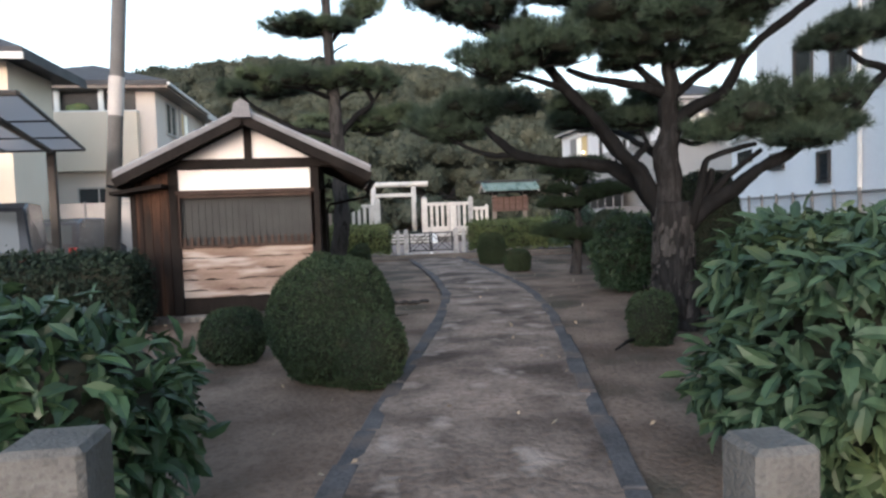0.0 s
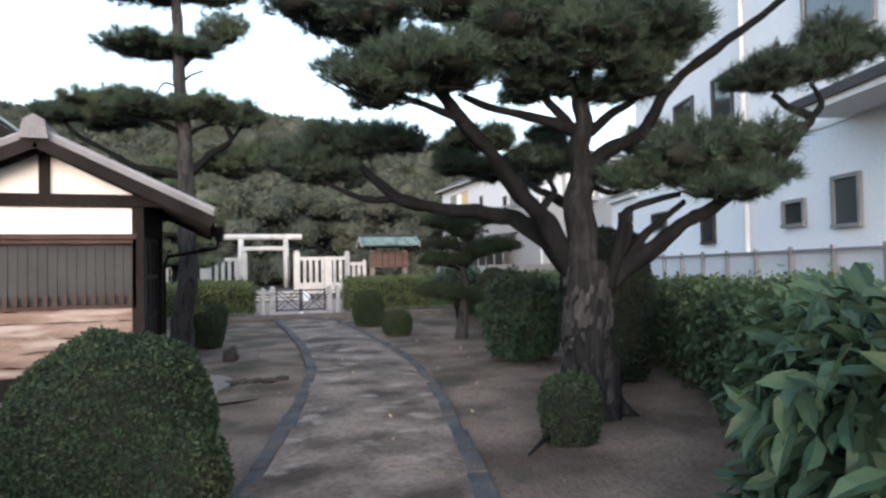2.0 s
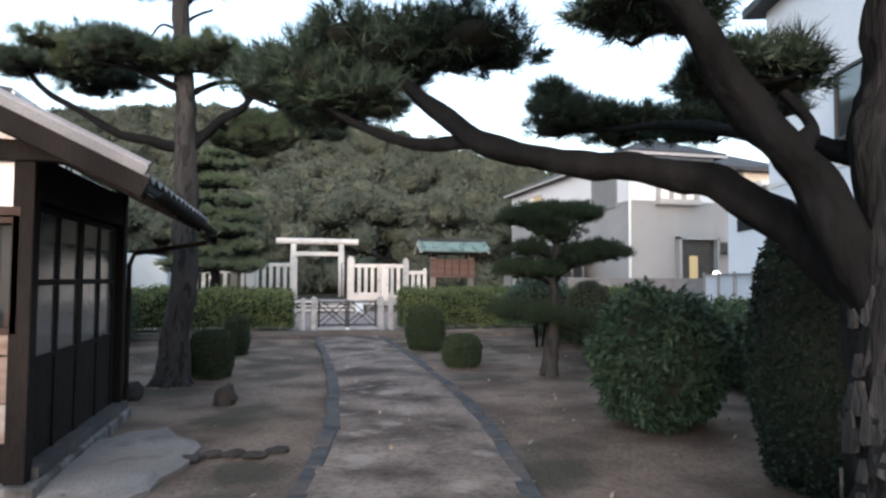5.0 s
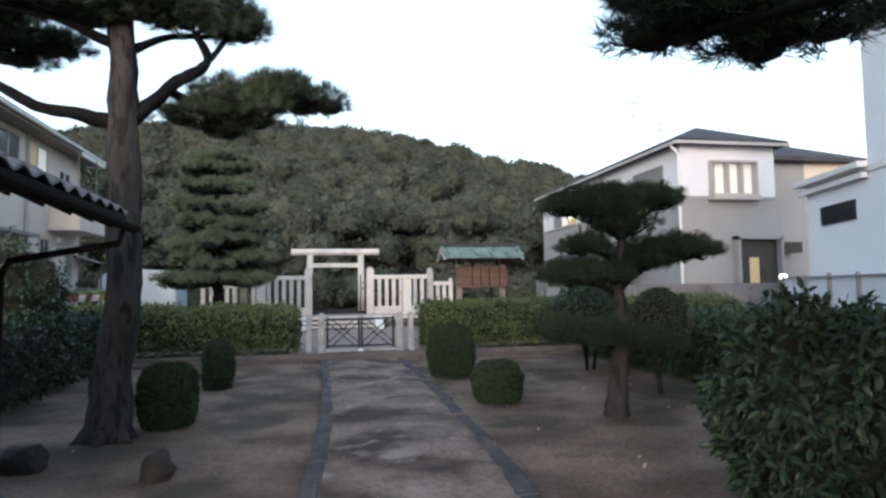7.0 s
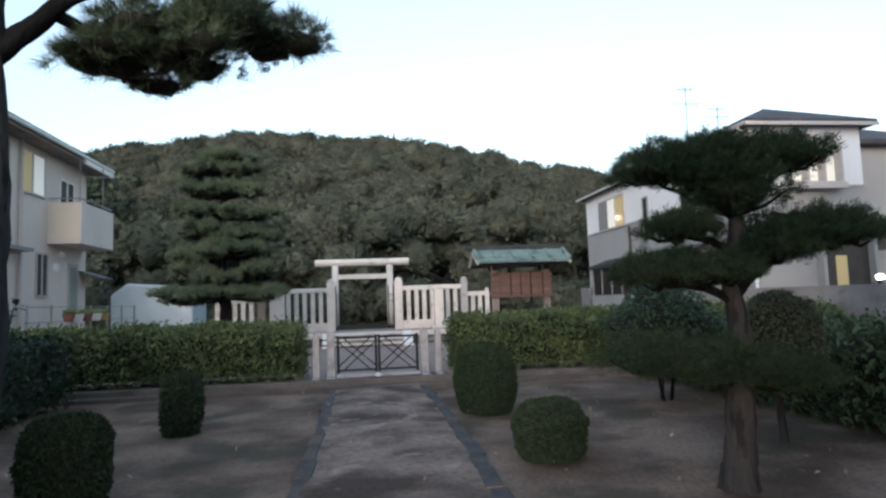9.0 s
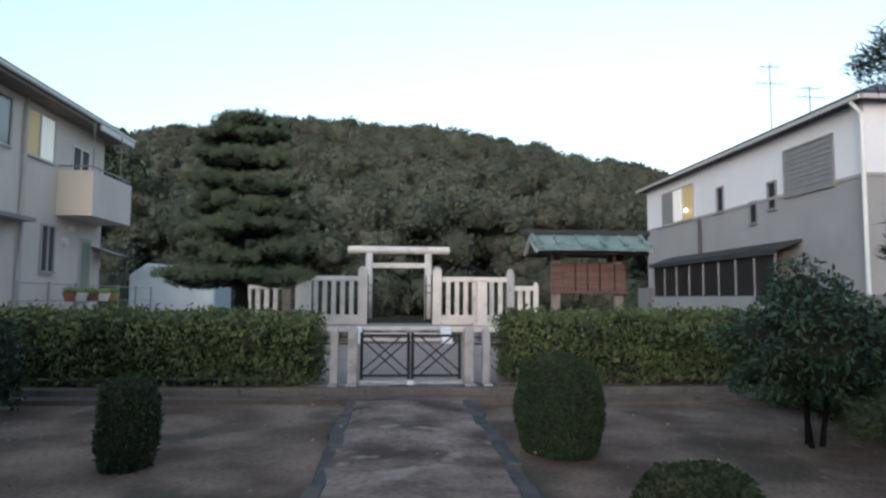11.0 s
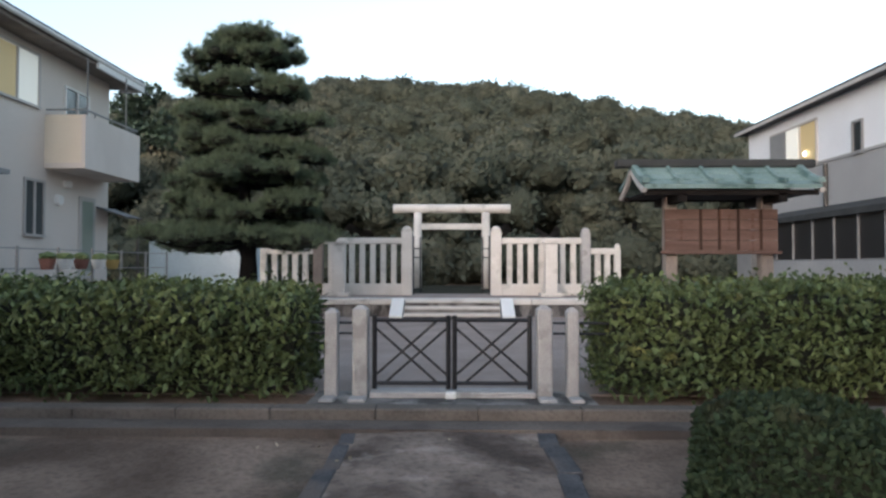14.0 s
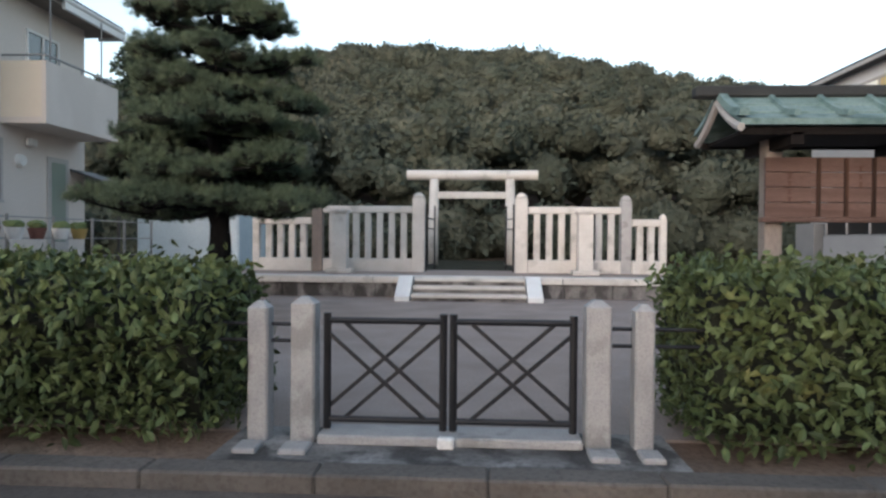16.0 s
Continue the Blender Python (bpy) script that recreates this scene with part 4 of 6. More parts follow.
def hedge(name, line, width, h0, h1, label, mat, leaf, density, seed, base=0.0, small=False):
    """A clipped hedge along a line of x, y."""
    t = thing(name, (*line[0], base), label, "hedge")
    pts = along(line, 0.25)
    v, f = [], []
    prof = [(-0.46, 0.06), (-0.5, 0.35), (-0.5, 0.75), (-0.44, 0.95), (-0.25, 1.0), (0, 1.01), (0.25, 1.0), (0.44, 0.95), (0.5, 0.75), (0.5, 0.35), (0.46, 0.06)]
    m = len(prof)
    for i, p in enumerate(pts):
        d = (pts[min(i + 1, len(pts) - 1)] - pts[max(i - 1, 0)]).normalized()
        s = Vector((d.y, -d.x, 0))
        hh = h0 + (h1 - h0) * i / (len(pts) - 1)
        for a, z in prof:
            q = p + s * a * width
            k = 0.1 * noise.noise(Vector((q.x * 1.5, q.y * 1.5, z * 2 + seed)))
            v.append(q + s * k * (2 if a > 0 else -2) + Vector((0, 0, base + hh * z * (1 + k * 0.8))))
    f = []
    for i in range(len(pts) - 1):
        for j in range(m - 1):
            a, b, c, d = i * m + j, i * m + j + 1, (i + 1) * m + j + 1, (i + 1) * m + j
            f += [(a, c, b), (a, d, c)]
    last = (len(pts) - 1) * m
    for j in range(1, m - 1):
        f += [(0, j, j + 1), (last, last + j + 1, last + j)]
    v, f = np.array([tuple(q) for q in v]), np.array(f)
    mid = np.array([tuple(p + Vector((0, 0, base + h0 * 0.5))) for p in pts for _ in range(m)])
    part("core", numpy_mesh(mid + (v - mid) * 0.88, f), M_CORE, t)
    a, b, c = v[f[:, 0]], v[f[:, 1]], v[f[:, 2]]
    n = int(np.linalg.norm(np.cross(b - a, c - a), axis=1).sum() / 2 * density)
    rng = np.random.default_rng(seed + 900)
    p, nrm = scatter(v, f, n, rng)
    p = p - nrm * np.abs(rng.normal(size=(n, 1))) * leaf * 0.9 + rng.normal(size=(n, 3)) * leaf * 0.25
    if small:
        lv, lf = diamonds(p, nrm, leaf, 0.7, rng)
    else:
        lv, lf = leaves(p, nrm, leaf, 0.65, 0.28, 1.1, 1.2, rng)
    part("foliage", numpy_mesh(lv, lf), mat, t)
    return t


hedge("hedge", [(-12.5, 22.52), (-1.45, 22.52)], 1.15, 0.99, 0.97, "leafy clipped hedge with yellowing leaves behind the kerb", M_HEDGE, 0.078, 1050, 31, 0.13)
hedge("hedge", [(1.55, 22.55), (9.5, 22.55)], 1.15, 0.99, 1.01, "leafy clipped hedge behind the kerb beside the gate", M_HEDGE, 0.078, 1050, 32, 0.13)
hedge("hedge", [(0.8, 3.6), (1.75, 5.0), (2.65, 6.2), (3.9, 8.6), (4.6, 11.5), (5.1, 15), (5.5, 21)], 1.15, 1.2, 0.95, "dark green boundary hedge beside the old pine", M_BOUNDARY, 0.085, 560, 33)
hedge("hedge", [(-13.5, 9.2), (-5.6, 9.2)], 0.8, 1.02, 1.02, "dark clipped hedge next to the hut", M_DARKHEDGE, 0.06, 1700, 34, small=True)
hedge("hedge", [(-5.6, 13.5), (-5.2, 17), (-5.4, 20.8)], 1.0, 1.1, 1.1, "loose dark hedge beyond the hut", M_GLOSSY, 0.08, 350, 35)


small = leafy_bush("garden_tree", (3.95, 18.5, 0), 0.82, 0.8, 1.65, "small loose garden tree with thin stems on bare earth", M_GLOSSY, 0.075, 4200, 27, 0.45, 0.1, 0.3, 1.0, 0.55)
for sx, sy, ex in ((3.85, 18.45, 3.6), (3.98, 18.5, 4.25), (3.9, 18.6, 3.95)):
    part("stem", Shape().tube([(sx, sy, -0.05), (sx + (ex - sx) * 0.3, sy, 0.5), (ex, sy, 1.2)], [0.03, 0.025, 0.012], 7), M_BARK, small)
leafy_bush("garden_tree", (-5.5, 18.4, 0), 0.8, 0.8, 2.3, "small loose dark-leaved garden tree beside the hedge", M_GLOSSY, 0.09, 2600, 26, 0.5, 0.0, 0.4)


# ---- wooded hill: more crowns than one could count ----
def wooded_hill():
    rng = np.random.default_rng(77)
    meshes, cores = [], []
    kinds = [lump((0, 0, 0), 1, 1, 1, 0.55, 2, 0, k) for k in range(6)]
    spots = []
    while len(spots) < 2500:
        y = 46 + 72 * rng.random() ** 1.1
        x = rng.uniform(-75, 75) * (0.45 + 0.55 * (y - 45) / 70) - 4
        spots.append((x, y, rng.uniform(0.8, 1.75) * (0.8 + 0.55 * (y - 45) / 70), rng.uniform(2.4, 5.6)))
    for i in range(46):
        spots.append((-27 + i * 1.2 + rng.uniform(-0.4, 0.4), rng.uniform(45, 47), rng.uniform(1.1, 1.8), rng.uniform(0.7, 1.5)))
    for x, y, r, h in spots:
        c = np.array((x, y, ground_height(x, y) + h))
        shape = np.array((r, r, r * rng.uniform(0.75, 1.05)))
        th = rng.uniform(0, 6.3)
        ico_v, ico_f = kinds[rng.integers(6)]
        rot = np.array(((math.cos(th), -math.sin(th), 0), (math.sin(th), math.cos(th), 0), (0, 0, 1)))
        v = c + (ico_v @ rot.T) * shape
        cores.append((c + (v - c) * 0.94, ico_f))
        p, nrm = scatter(v, ico_f, int(190 * r * (1 + 0.3 * r)), rng)
        keep = (nrm[:, 2] > -0.35) & (nrm[:, 1] < 0.45)
        p, nrm = p[keep], nrm[keep]
        p = p + nrm * rng.normal(size=(len(p), 1)) * 0.14
        meshes.append(diamonds(p, nrm, 0.36, 0.5, rng))
    hill = thing("wooded_hill", (0, 80, 8), "dense evergreen wood covering the burial mound hill", "woodland", kind="stuff")
    part("foliage", numpy_mesh(*joined(meshes)), M_FOREST, hill)
    part("inner_crown", numpy_mesh(*joined(cores)), M_FORESTCORE, hill, smooth=True)


wooded_hill()


def skyline_tree():
    t = thing("forest_tree", (-16.2, 50, 1.5), "dark open-crowned tree standing above the wood", "tree")
    part("trunk", Shape().tube([(-16.2, 50, 1.0), (-16.1, 50, 5), (-16.3, 50, 10.4)], [0.25, 0.18, 0.05], 8), M_BARK, t)
    rng = np.random.default_rng(8)
    for k in range(9):
        c = (-16.2 + rng.uniform(-1.5, 1.5), 50 + rng.uniform(-1, 1), 7.6 + k * 0.34)
        v, f = lump(c, 0.85, 0.85, 0.42, 0.3, 2, 0, k)
        p, nrm = scatter(v, f, 260, rng)
        part("leaf_clump", numpy_mesh(*diamonds(p, nrm, 0.3, 0.8, rng)), M_NEEDLE, t)
        part("limb", Shape().tube([(-16.2, 50, c[2] - 0.6), c], [0.06, 0.02], 5), M_BARK, t)


skyline_tree()


# ---- gate at the kerb ----
def gate_front():
    group = "gate posts"
    for x, w, d, top in ((-1.12, 0.125, 0.13, 0.97), (-0.845, 0.145, 0.15, 1.0), (0.9, 0.145, 0.15, 1.0), (1.165, 0.115, 0.13, 0.98)):
        p = thing("stone_post", (x, 22.15, 0.1), "square pale granite gate post with a peaked top", "post", group)
        part("shaft", Shape().post(x, 22.15, 0.08, top, w, d), M_STONE, p)
        part("base_stone", Shape().box(x - w * 0.55, x + w * 0.55, 21.85, 22.02, 0.08, 0.165), M_STONE, p, bevel=0.01)
    sill = Shape().box(-1.3, 1.35, 21.705, 22.4, 0.02, 0.135)
    tagged(part("threshold", sill, M_KERB, bevel=0.01), "dark stained stone threshold under the gate", "threshold", kind="structure")
    tagged(part("sill", Shape().box(-0.75, 0.81, 22.05, 22.3, 0.13, 0.19), M_STONE, bevel=0.01), "pale concrete sill below the iron gate", "sill", kind="structure")
    stop = part("gate_stop", Shape().box(-0.035, 0.065, 22.0, 22.06, 0.13, 0.2), M_WHITE, bevel=0.012)
    tagged(stop, "small white gate stop block on the sill", "gate stop")
    for name, x0, x1 in (("iron_gate", -0.735, 0.01), ("iron_gate", 0.03, 0.785)):
        g = thing(name, ((x0 + x1) / 2, 22.17, 0.19), "closed black iron gate leaf with double crossed bars", "gate", "iron gate leaves")
        y = 22.17
        part("stile", Shape().tube([(x0 + 0.02, y, 0.2), (x0 + 0.02, y, 0.9)], [0.024, 0.024], 8), M_IRON, g)
        part("stile", Shape().tube([(x1 - 0.02, y, 0.2), (x1 - 0.02, y, 0.9)], [0.024, 0.024], 8), M_IRON, g)
        part("top_rail", Shape().tube([(x0 + 0.02, y, 0.855), (x1 - 0.02, y, 0.855)], [0.02, 0.02], 8), M_IRON, g)
        part("bottom_rail", Shape().tube([(x0 + 0.02, y, 0.255), (x1 - 0.02, y, 0.255)], [0.02, 0.02], 8), M_IRON, g)
        a, b = x0 + 0.03, x1 - 0.03
        for s, e, o in (((a, 0.78), (b - 0.1, 0.265), -0.008), ((a + 0.1, 0.845), (b, 0.33), -0.008), ((a, 0.33), (b - 0.1, 0.845), 0.008), ((a + 0.1, 0.265), (b, 0.78), 0.008)):
            part("cross_bar", Shape().beam((s[0], y + o, s[1]), (e[0], y + o, e[1]), 0.024, 0.014, (0, 1, 0)), M_IRON, g)
    for x0, x1 in ((-1.05, -0.92), (0.96, 1.1), (-2.6, -1.18), (1.23, 2.6)):
        r = thing("side_rail", ((x0 + x1) / 2, 22.15, 0.78), "pair of black iron bars between the stone posts", "railing", "side rails")
        for z in (0.73, 0.83):
            part("bar", Shape().tube([(x0, 22.15, z), (x1, 22.15, z)], [0.012, 0.012], 8), M_IRON, r)


gate_front()


# ---- raised platform with steps, fence and torii ----
def platform():
    p = thing("stone_platform", (0, 33, 0.1), "raised stone platform with a pale coping and front steps", "platform", kind="structure")
    x = -6.0
    while x < 6:
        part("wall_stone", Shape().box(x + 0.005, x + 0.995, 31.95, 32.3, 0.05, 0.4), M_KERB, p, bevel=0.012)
        x += 1.0
    x = -6.05
    while x < 6:
        part("coping_stone", Shape().box(x + 0.005, min(x + 2.0, 6.05) - 0.005, 31.88, 32.4, 0.4, 0.55), M_PALE, p, bevel=0.015)
        x += 2.0
    part("deck", Shape().box(-6, 6, 32.38, 35.0, 0.08, 0.54), M_GRAVEL, p)
    part("earth_fill", Shape().box(-6, 6, 35.0, 44, 0.08, 0.5), M_LEAFMOULD, p, "dark leaf-strewn earth")
    for i in range(3):
        top = 0.24 + i * 0.145
        # dark risers put the shadow line under each pale tread into the colour
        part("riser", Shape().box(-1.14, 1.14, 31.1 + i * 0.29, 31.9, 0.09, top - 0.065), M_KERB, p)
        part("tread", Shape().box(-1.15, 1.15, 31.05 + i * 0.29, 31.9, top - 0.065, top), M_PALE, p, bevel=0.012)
    for x in (-1.32, 1.32):
        part("cheek_wall", Shape().add([(x + sx, y, z) for sx in (-0.15, 0.15) for y, z in ((31.0, 0.09), (31.9, 0.09), (31.9, 0.57), (31.75, 0.57), (31.0, 0.2))],
             [(0, 1, 2, 3, 4), (9, 8, 7, 6, 5), (0, 5, 6, 1), (1, 6, 7, 2), (2, 7, 8, 3), (3, 8, 9, 4), (4, 9, 5, 0)]), M_WHITE, p)


platform()


def stone_fence(x0, x1, slats, top, label, base_top=0.86):
    f = thing("stone_fence", ((x0 + x1) / 2, 34, 0.54), label, "fence", "stone fences")
    part("base_course", Shape().box(x0, x1, 33.88, 34.12, 0.53, base_top), M_PALE, f, bevel=0.015)
    part("top_rail", Shape().box(x0, x1, 33.9, 34.1, top - 0.17, top), M_PALE, f, bevel=0.02)
    for i in range(slats):
        x = x0 + (x1 - x0) * (i + 0.75) / (slats + 0.5)
        part("slat", Shape().box(x - 0.075, x + 0.075, 33.93, 34.07, base_top - 0.01, top - 0.16), M_PALE, f, bevel=0.012)


stone_fence(-3.62, -1.42, 7, 2.14, "pale stone fence with upright slats left of the torii posts".replace(" left of", " beside"))
stone_fence(1.37, 3.58, 7, 2.14, "pale stone fence with upright slats beside the torii posts")
stone_fence(3.84, 4.5, 2, 1.85, "short low pale stone fence at the platform end")
stone_fence(-5.2, -3.9, 4, 1.85, "low pale stone fence partly behind the layered pine")
for x, w, top, mat, name in ((-1.27, 0.3, 2.47, M_PALE, "stone_post"), (1.21, 0.3, 2.47, M_PALE, "stone_post"), (3.7, 0.25, 2.42, M_STONE, "stone_post"), (-3.76, 0.25, 2.35, M_GREYWOOD, "stone_post"), (4.58, 0.16, 1.98, M_PALE, "stone_post"), (-5.3, 0.16, 1.98, M_PALE, "stone_post")):
    p = thing(name, (x, 34, 0.54), "weathered square stone fence post with a peaked cap", "post", "fence posts")
    part("shaft", Shape().post(x, 34, 0.53, top - 0.12, w, w, 0.02), mat, p)
    part("cap", Shape().post(x, 34, top - 0.12, top, w * 0.86, w * 0.86, 0.07), mat, p)
for x in (2.63, -3.05):
    m = thing("stone_marker", (x, 33.3, 0.54), "low white stone marker pillar with a flat cap", "marker", "stone markers")
    part("plinth", Shape().box(x - 0.3, x + 0.3, 33.05, 33.55, 0.54, 0.64), M_PALE, m, bevel=0.012)
    part("pillar", Shape().box(x - 0.17, x + 0.17, 33.15, 33.45, 0.63, 1.95), M_PALE, m, bevel=0.015)
    part("cap", Shape().box(x - 0.21, x + 0.21, 33.11, 33.49, 1.94, 2.02), M_PALE, m, bevel=0.015)
for s in (-1, 1):
    g = thing("iron_gate", (s * 1.08, 34.3, 0.56), "narrow black iron gate leaf standing open by the post", "gate", "inner gate leaves")
    xo = -0.03
    for y in (34.0, 34.9):
        part("stile", Shape().tube([(s * 1.06 + xo - s * (y - 34) * 0.16, y, 0.56), (s * 1.06 + xo - s * (y - 34) * 0.16, y, 2.2)], [0.022, 0.022], 6), M_IRON, g)
    for z in (0.7, 1.6, 1.85):
        part("rail", Shape().tube([(s * 1.06 + xo, 34.0, z), (s * 1.06 + xo - s * 0.15, 34.9, z)], [0.016, 0.016], 6), M_IRON, g)


def torii():
    t = thing("torii", (-0.03, 39, 0.54), "plain pale stone torii gate with round pillars", "torii")
    for x in (-1.27, 1.19):
        part("pillar", Shape().tube([(x, 39, 0.52), (x, 39, 1.8), (x * 0.985, 39, 3.26)], [0.165, 0.16, 0.145], 20), M_PALE, t, smooth=True)
    part("top_beam", Shape().tube([(-2.13, 39, 3.39), (2.05, 39, 3.39)], [0.16, 0.16], 20), M_PALE, t)
    part("tie_beam", Shape().box(-1.2, 1.13, 38.93, 39.07, 2.64, 2.86), M_PALE, t, bevel=0.02)


torii()


# ---- notice board with a copper roof ----
def notice_board():
    n = thing("notice_board", (3.37, 24.1, 0.1), "roofed wooden notice board with green copper roof and faded writing", "notice board")
    for x in (2.76, 3.95):
        part("post", Shape().box(x - 0.075, x + 0.075, 24.08, 24.22, 0.0, 2.3), M_GREYWOOD, n, bevel=0.01)
    z = 1.56
    for i in range(4):
        part("plank", Shape().box(2.66, 4.05, 24.02, 24.055, z + 0.003, z + 0.127), M_REDWOOD, n, bevel=0.003)
        z += 0.13
    for x in (3.1, 3.33, 3.56, 3.84):
        part("batten", Shape().box(x - 0.016, x + 0.016, 24.008, 24.02, 1.57, 2.075), M_BOARD, n)
    part("lower_frame", Shape().box(2.62, 4.09, 23.99, 24.07, 1.52, 1.56), M_REDWOOD, n, bevel=0.006)
    w = Shape()
    rng = random.Random(3)
    for x, top, count in ((3.74, 2.02, 7), (3.45, 2.0, 3), (2.86, 1.94, 4)):
        for k in range(count):
            zz = top - k * 0.068
            if zz > 1.6:
                a = rng.uniform(0.014, 0.024)
                w.box(x - a, x + a, 24.013, 24.0185, zz - 0.012, zz)
                w.box(x - 0.006, x + 0.006, 24.0135, 24.019, zz - 0.042, zz - 0.002)
                w.box(x - a * 0.8, x + a * 0.8, 24.0125, 24.018, zz - 0.044, zz - 0.034)
    tagged(part("writing", w, M_INK, n, "faded columns of dark writing"), kind="stuff")
    for s in (-1, 1):
        rf = Shape()
        rows = []
        for k in range(7):
            a = k / 6
            rows.append((24.14 + s * 0.52 * a, 2.64 - 0.42 * a + 0.12 * a * a))
        tops = [(x, y, z) for y, z in rows for x in (2.29, 4.38)]
        rf.add(tops + [(x, y, z - 0.05) for x, y, z in tops], [(2 * i, 2 * i + 1, 2 * i + 3, 2 * i + 2) for i in range(6)] + [(14 + 2 * i, 16 + 2 * i, 17 + 2 * i, 15 + 2 * i) for i in range(6)]
               + [(2 * i, 2 * i + 2, 2 * i + 16, 2 * i + 14) for i in range(6)] + [(2 * i + 1, 2 * i + 15, 2 * i + 17, 2 * i + 3) for i in range(6)] + [(12, 13, 27, 26), (0, 14, 15, 1)])
        part("roof_sheet", rf, M_COPPER, n)
        for i in range(6):
            x = 2.31 + i * 0.41
            wide = 0.05 if i in (0, 5) else 0.027
            tall = 0.05 if i in (0, 5) else 0.04
            crown = [(y + s * 0.02 * (k == 6), z + tall + 0.03 * (k / 6) ** 3) for k, (y, z) in enumerate(rows)]
            cap = [(x + e * f, y, z - d) for (y, z) in crown for e, f, d in ((-1, wide, tall + 0.01), (-1, wide * 0.7, 0), (1, wide * 0.7, 0), (1, wide, tall + 0.01))]
            part("roof_batten", Shape().add(cap, [(4 * k + j, 4 * k + (j + 1) % 4, 4 * k + 4 + (j + 1) % 4, 4 * k + 4 + j) for k in range(6) for j in range(4)] + [(0, 1, 2, 3), (27, 26, 25, 24)]), M_COPPER, n)
        for q in (2, 4):
            part("seam", Shape().box(2.3, 4.37, rows[q][0] - 0.008, rows[q][0] + 0.008, rows[q][1] - 0.01, rows[q][1] + 0.012), M_COPPER, n)
        # near-black board holds the eave's underside shadow in its colour
        part("eave_board", Shape().box(2.3, 4.37, 24.14 + s * 0.44 - 0.02, 24.14 + s * 0.44 + 0.02, 2.22, 2.28), M_DARKWOOD, n)
        for x in (2.29, 4.38):
            part("bargeboard", Shape().tube([(x, y, z - 0.07) for y, z in rows], [0.035] * 7, 6), M_FRAME, n)
    part("ridge", Shape().box(2.08, 4.56, 24.07, 24.21, 2.61, 2.71), M_SCREEN, n, "grey ridge beam", bevel=0.015)
    for x in (2.76, 3.95):
        part("bracket", Shape().box(x - 0.05, x + 0.05, 23.68, 24.6, 2.14, 2.24), M_DARKWOOD, n)
    # soffit likewise coloured near-black for the shadow under the roof
    part("soffit", Shape().box(2.35, 4.33, 23.7, 24.58, 2.24, 2.27), M_DARKWOOD, n)


notice_board()


# ---- the hut ----
def hut():
    h = thing("hut", (-4.2, 11.2, 0), "small old wooden garden hut with grey tiled gable roof", "hut")
    x0, x1, y0, y1 = -5.33, -3.2, 9.9, 12.5
    part("foundation", Shape().box(x0 - 0.62, x1 + 0.1, y0 - 0.08, y1 + 0.05, -0.05, 0.09), M_KERB, h, bevel=0.015)
    for x, y in ((x0 + 0.05, y0 + 0.06), (x1 - 0.05, y0 + 0.06), (x1 - 0.05, y1 - 0.06), (x0 + 0.05, y1 - 0.06)):
        part("corner_post", Shape().box(x - 0.065, x + 0.065, y - 0.065, y + 0.065, 0.08, 2.36), M_DARKWOOD, h, bevel=0.006)
    # front wall: gable plaster, white band, lattice window, bare planks
    yf = y0 + 0.05
    part("gable_wall", Shape().prism([(-5.2, 2.38), (-3.2, 2.38), (-4.2, 2.86)], yf, yf + 0.08), M_PLASTER, h, "white plaster gable")
    part("tie_beam", Shape().box(-5.5, -2.9, y0 - 0.04, y0 + 0.1, 2.24, 2.38), M_DARKWOOD, h, bevel=0.008)
    part("king_post", Shape().box(-4.25, -4.15, y0 - 0.02, y0 + 0.08, 2.38, 2.9), M_DARKWOOD, h)
    part("plaster_band", Shape().box(-5.24, -3.28, yf, yf + 0.08, 1.93, 2.25), M_PLASTER, h, "white plaster band")
    part("lintel", Shape().box(-5.25, -3.26, y0 - 0.02, y0 + 0.09, 1.87, 1.93), M_BAMBOO, h)
    part("lattice_screen", Shape().box(-5.22, -3.3, yf + 0.05, yf + 0.07, 1.12, 1.87), M_SCREEN, h, "grey screen behind the lattice")
    for i in range(20):
        x = -5.16 + i * 0.0965
        part("lattice_bar", Shape().box(x - 0.008, x + 0.008, y0 + 0.09, y0 + 0.098, 1.12, 1.87), M_SCREEN, h)
    for i in range(20):
        x = -5.16 + i * 0.0965
        part("lattice_stub", Shape().box(x - 0.02, x + 0.02, y0 + 0.03, y0 + 0.045, 1.12, 1.24), M_BAMBOO, h)
    for z in (1.1, 1.84):
        part("lattice_rail", Shape().box(-5.23, -3.28, y0, y0 + 0.045, z - 0.02, z + 0.02), M_BAMBOO, h)
    for x in (-5.22, -3.29):
        part("lattice_stile", Shape().box(x - 0.02, x + 0.02, y0 - 0.005, y0 + 0.06, 1.08, 1.88), M_BAMBOO, h)
    z = 0.34
    for k, hgt in enumerate((0.11, 0.16, 0.15, 0.17, 0.15)):
        low = [(-5.23 + i * 0.1393, z + 0.006 + 0.022 * noise.noise(Vector((i * 0.9, k * 5.3, 1)))) for i in range(15)]
        high = [(-5.23 + i * 0.1393, z + hgt - 0.004 + 0.03 * noise.noise(Vector((i * 0.7, k * 5.3, 7)))) for i in range(15)]
        part("slab_plank", Shape().prism(low + high[::-1], yf - 0.012 * (k % 2), yf + 0.05), M_PLANK, h)
        z += hgt
    part("skirting", Shape().box(-5.23, -3.28, yf + 0.01, yf + 0.06, 0.08, 0.34), M_DARKWOOD, h)
    # boarded wing
    x = -5.85
    while x < -5.36:
        part("board", Shape().box(x + 0.004, x + 0.118, y0 + 0.06, y0 + 0.09, 0.08, 2.28 - (-5.2 - x) * 0.33), M_BOARD, h)
        x += 0.12
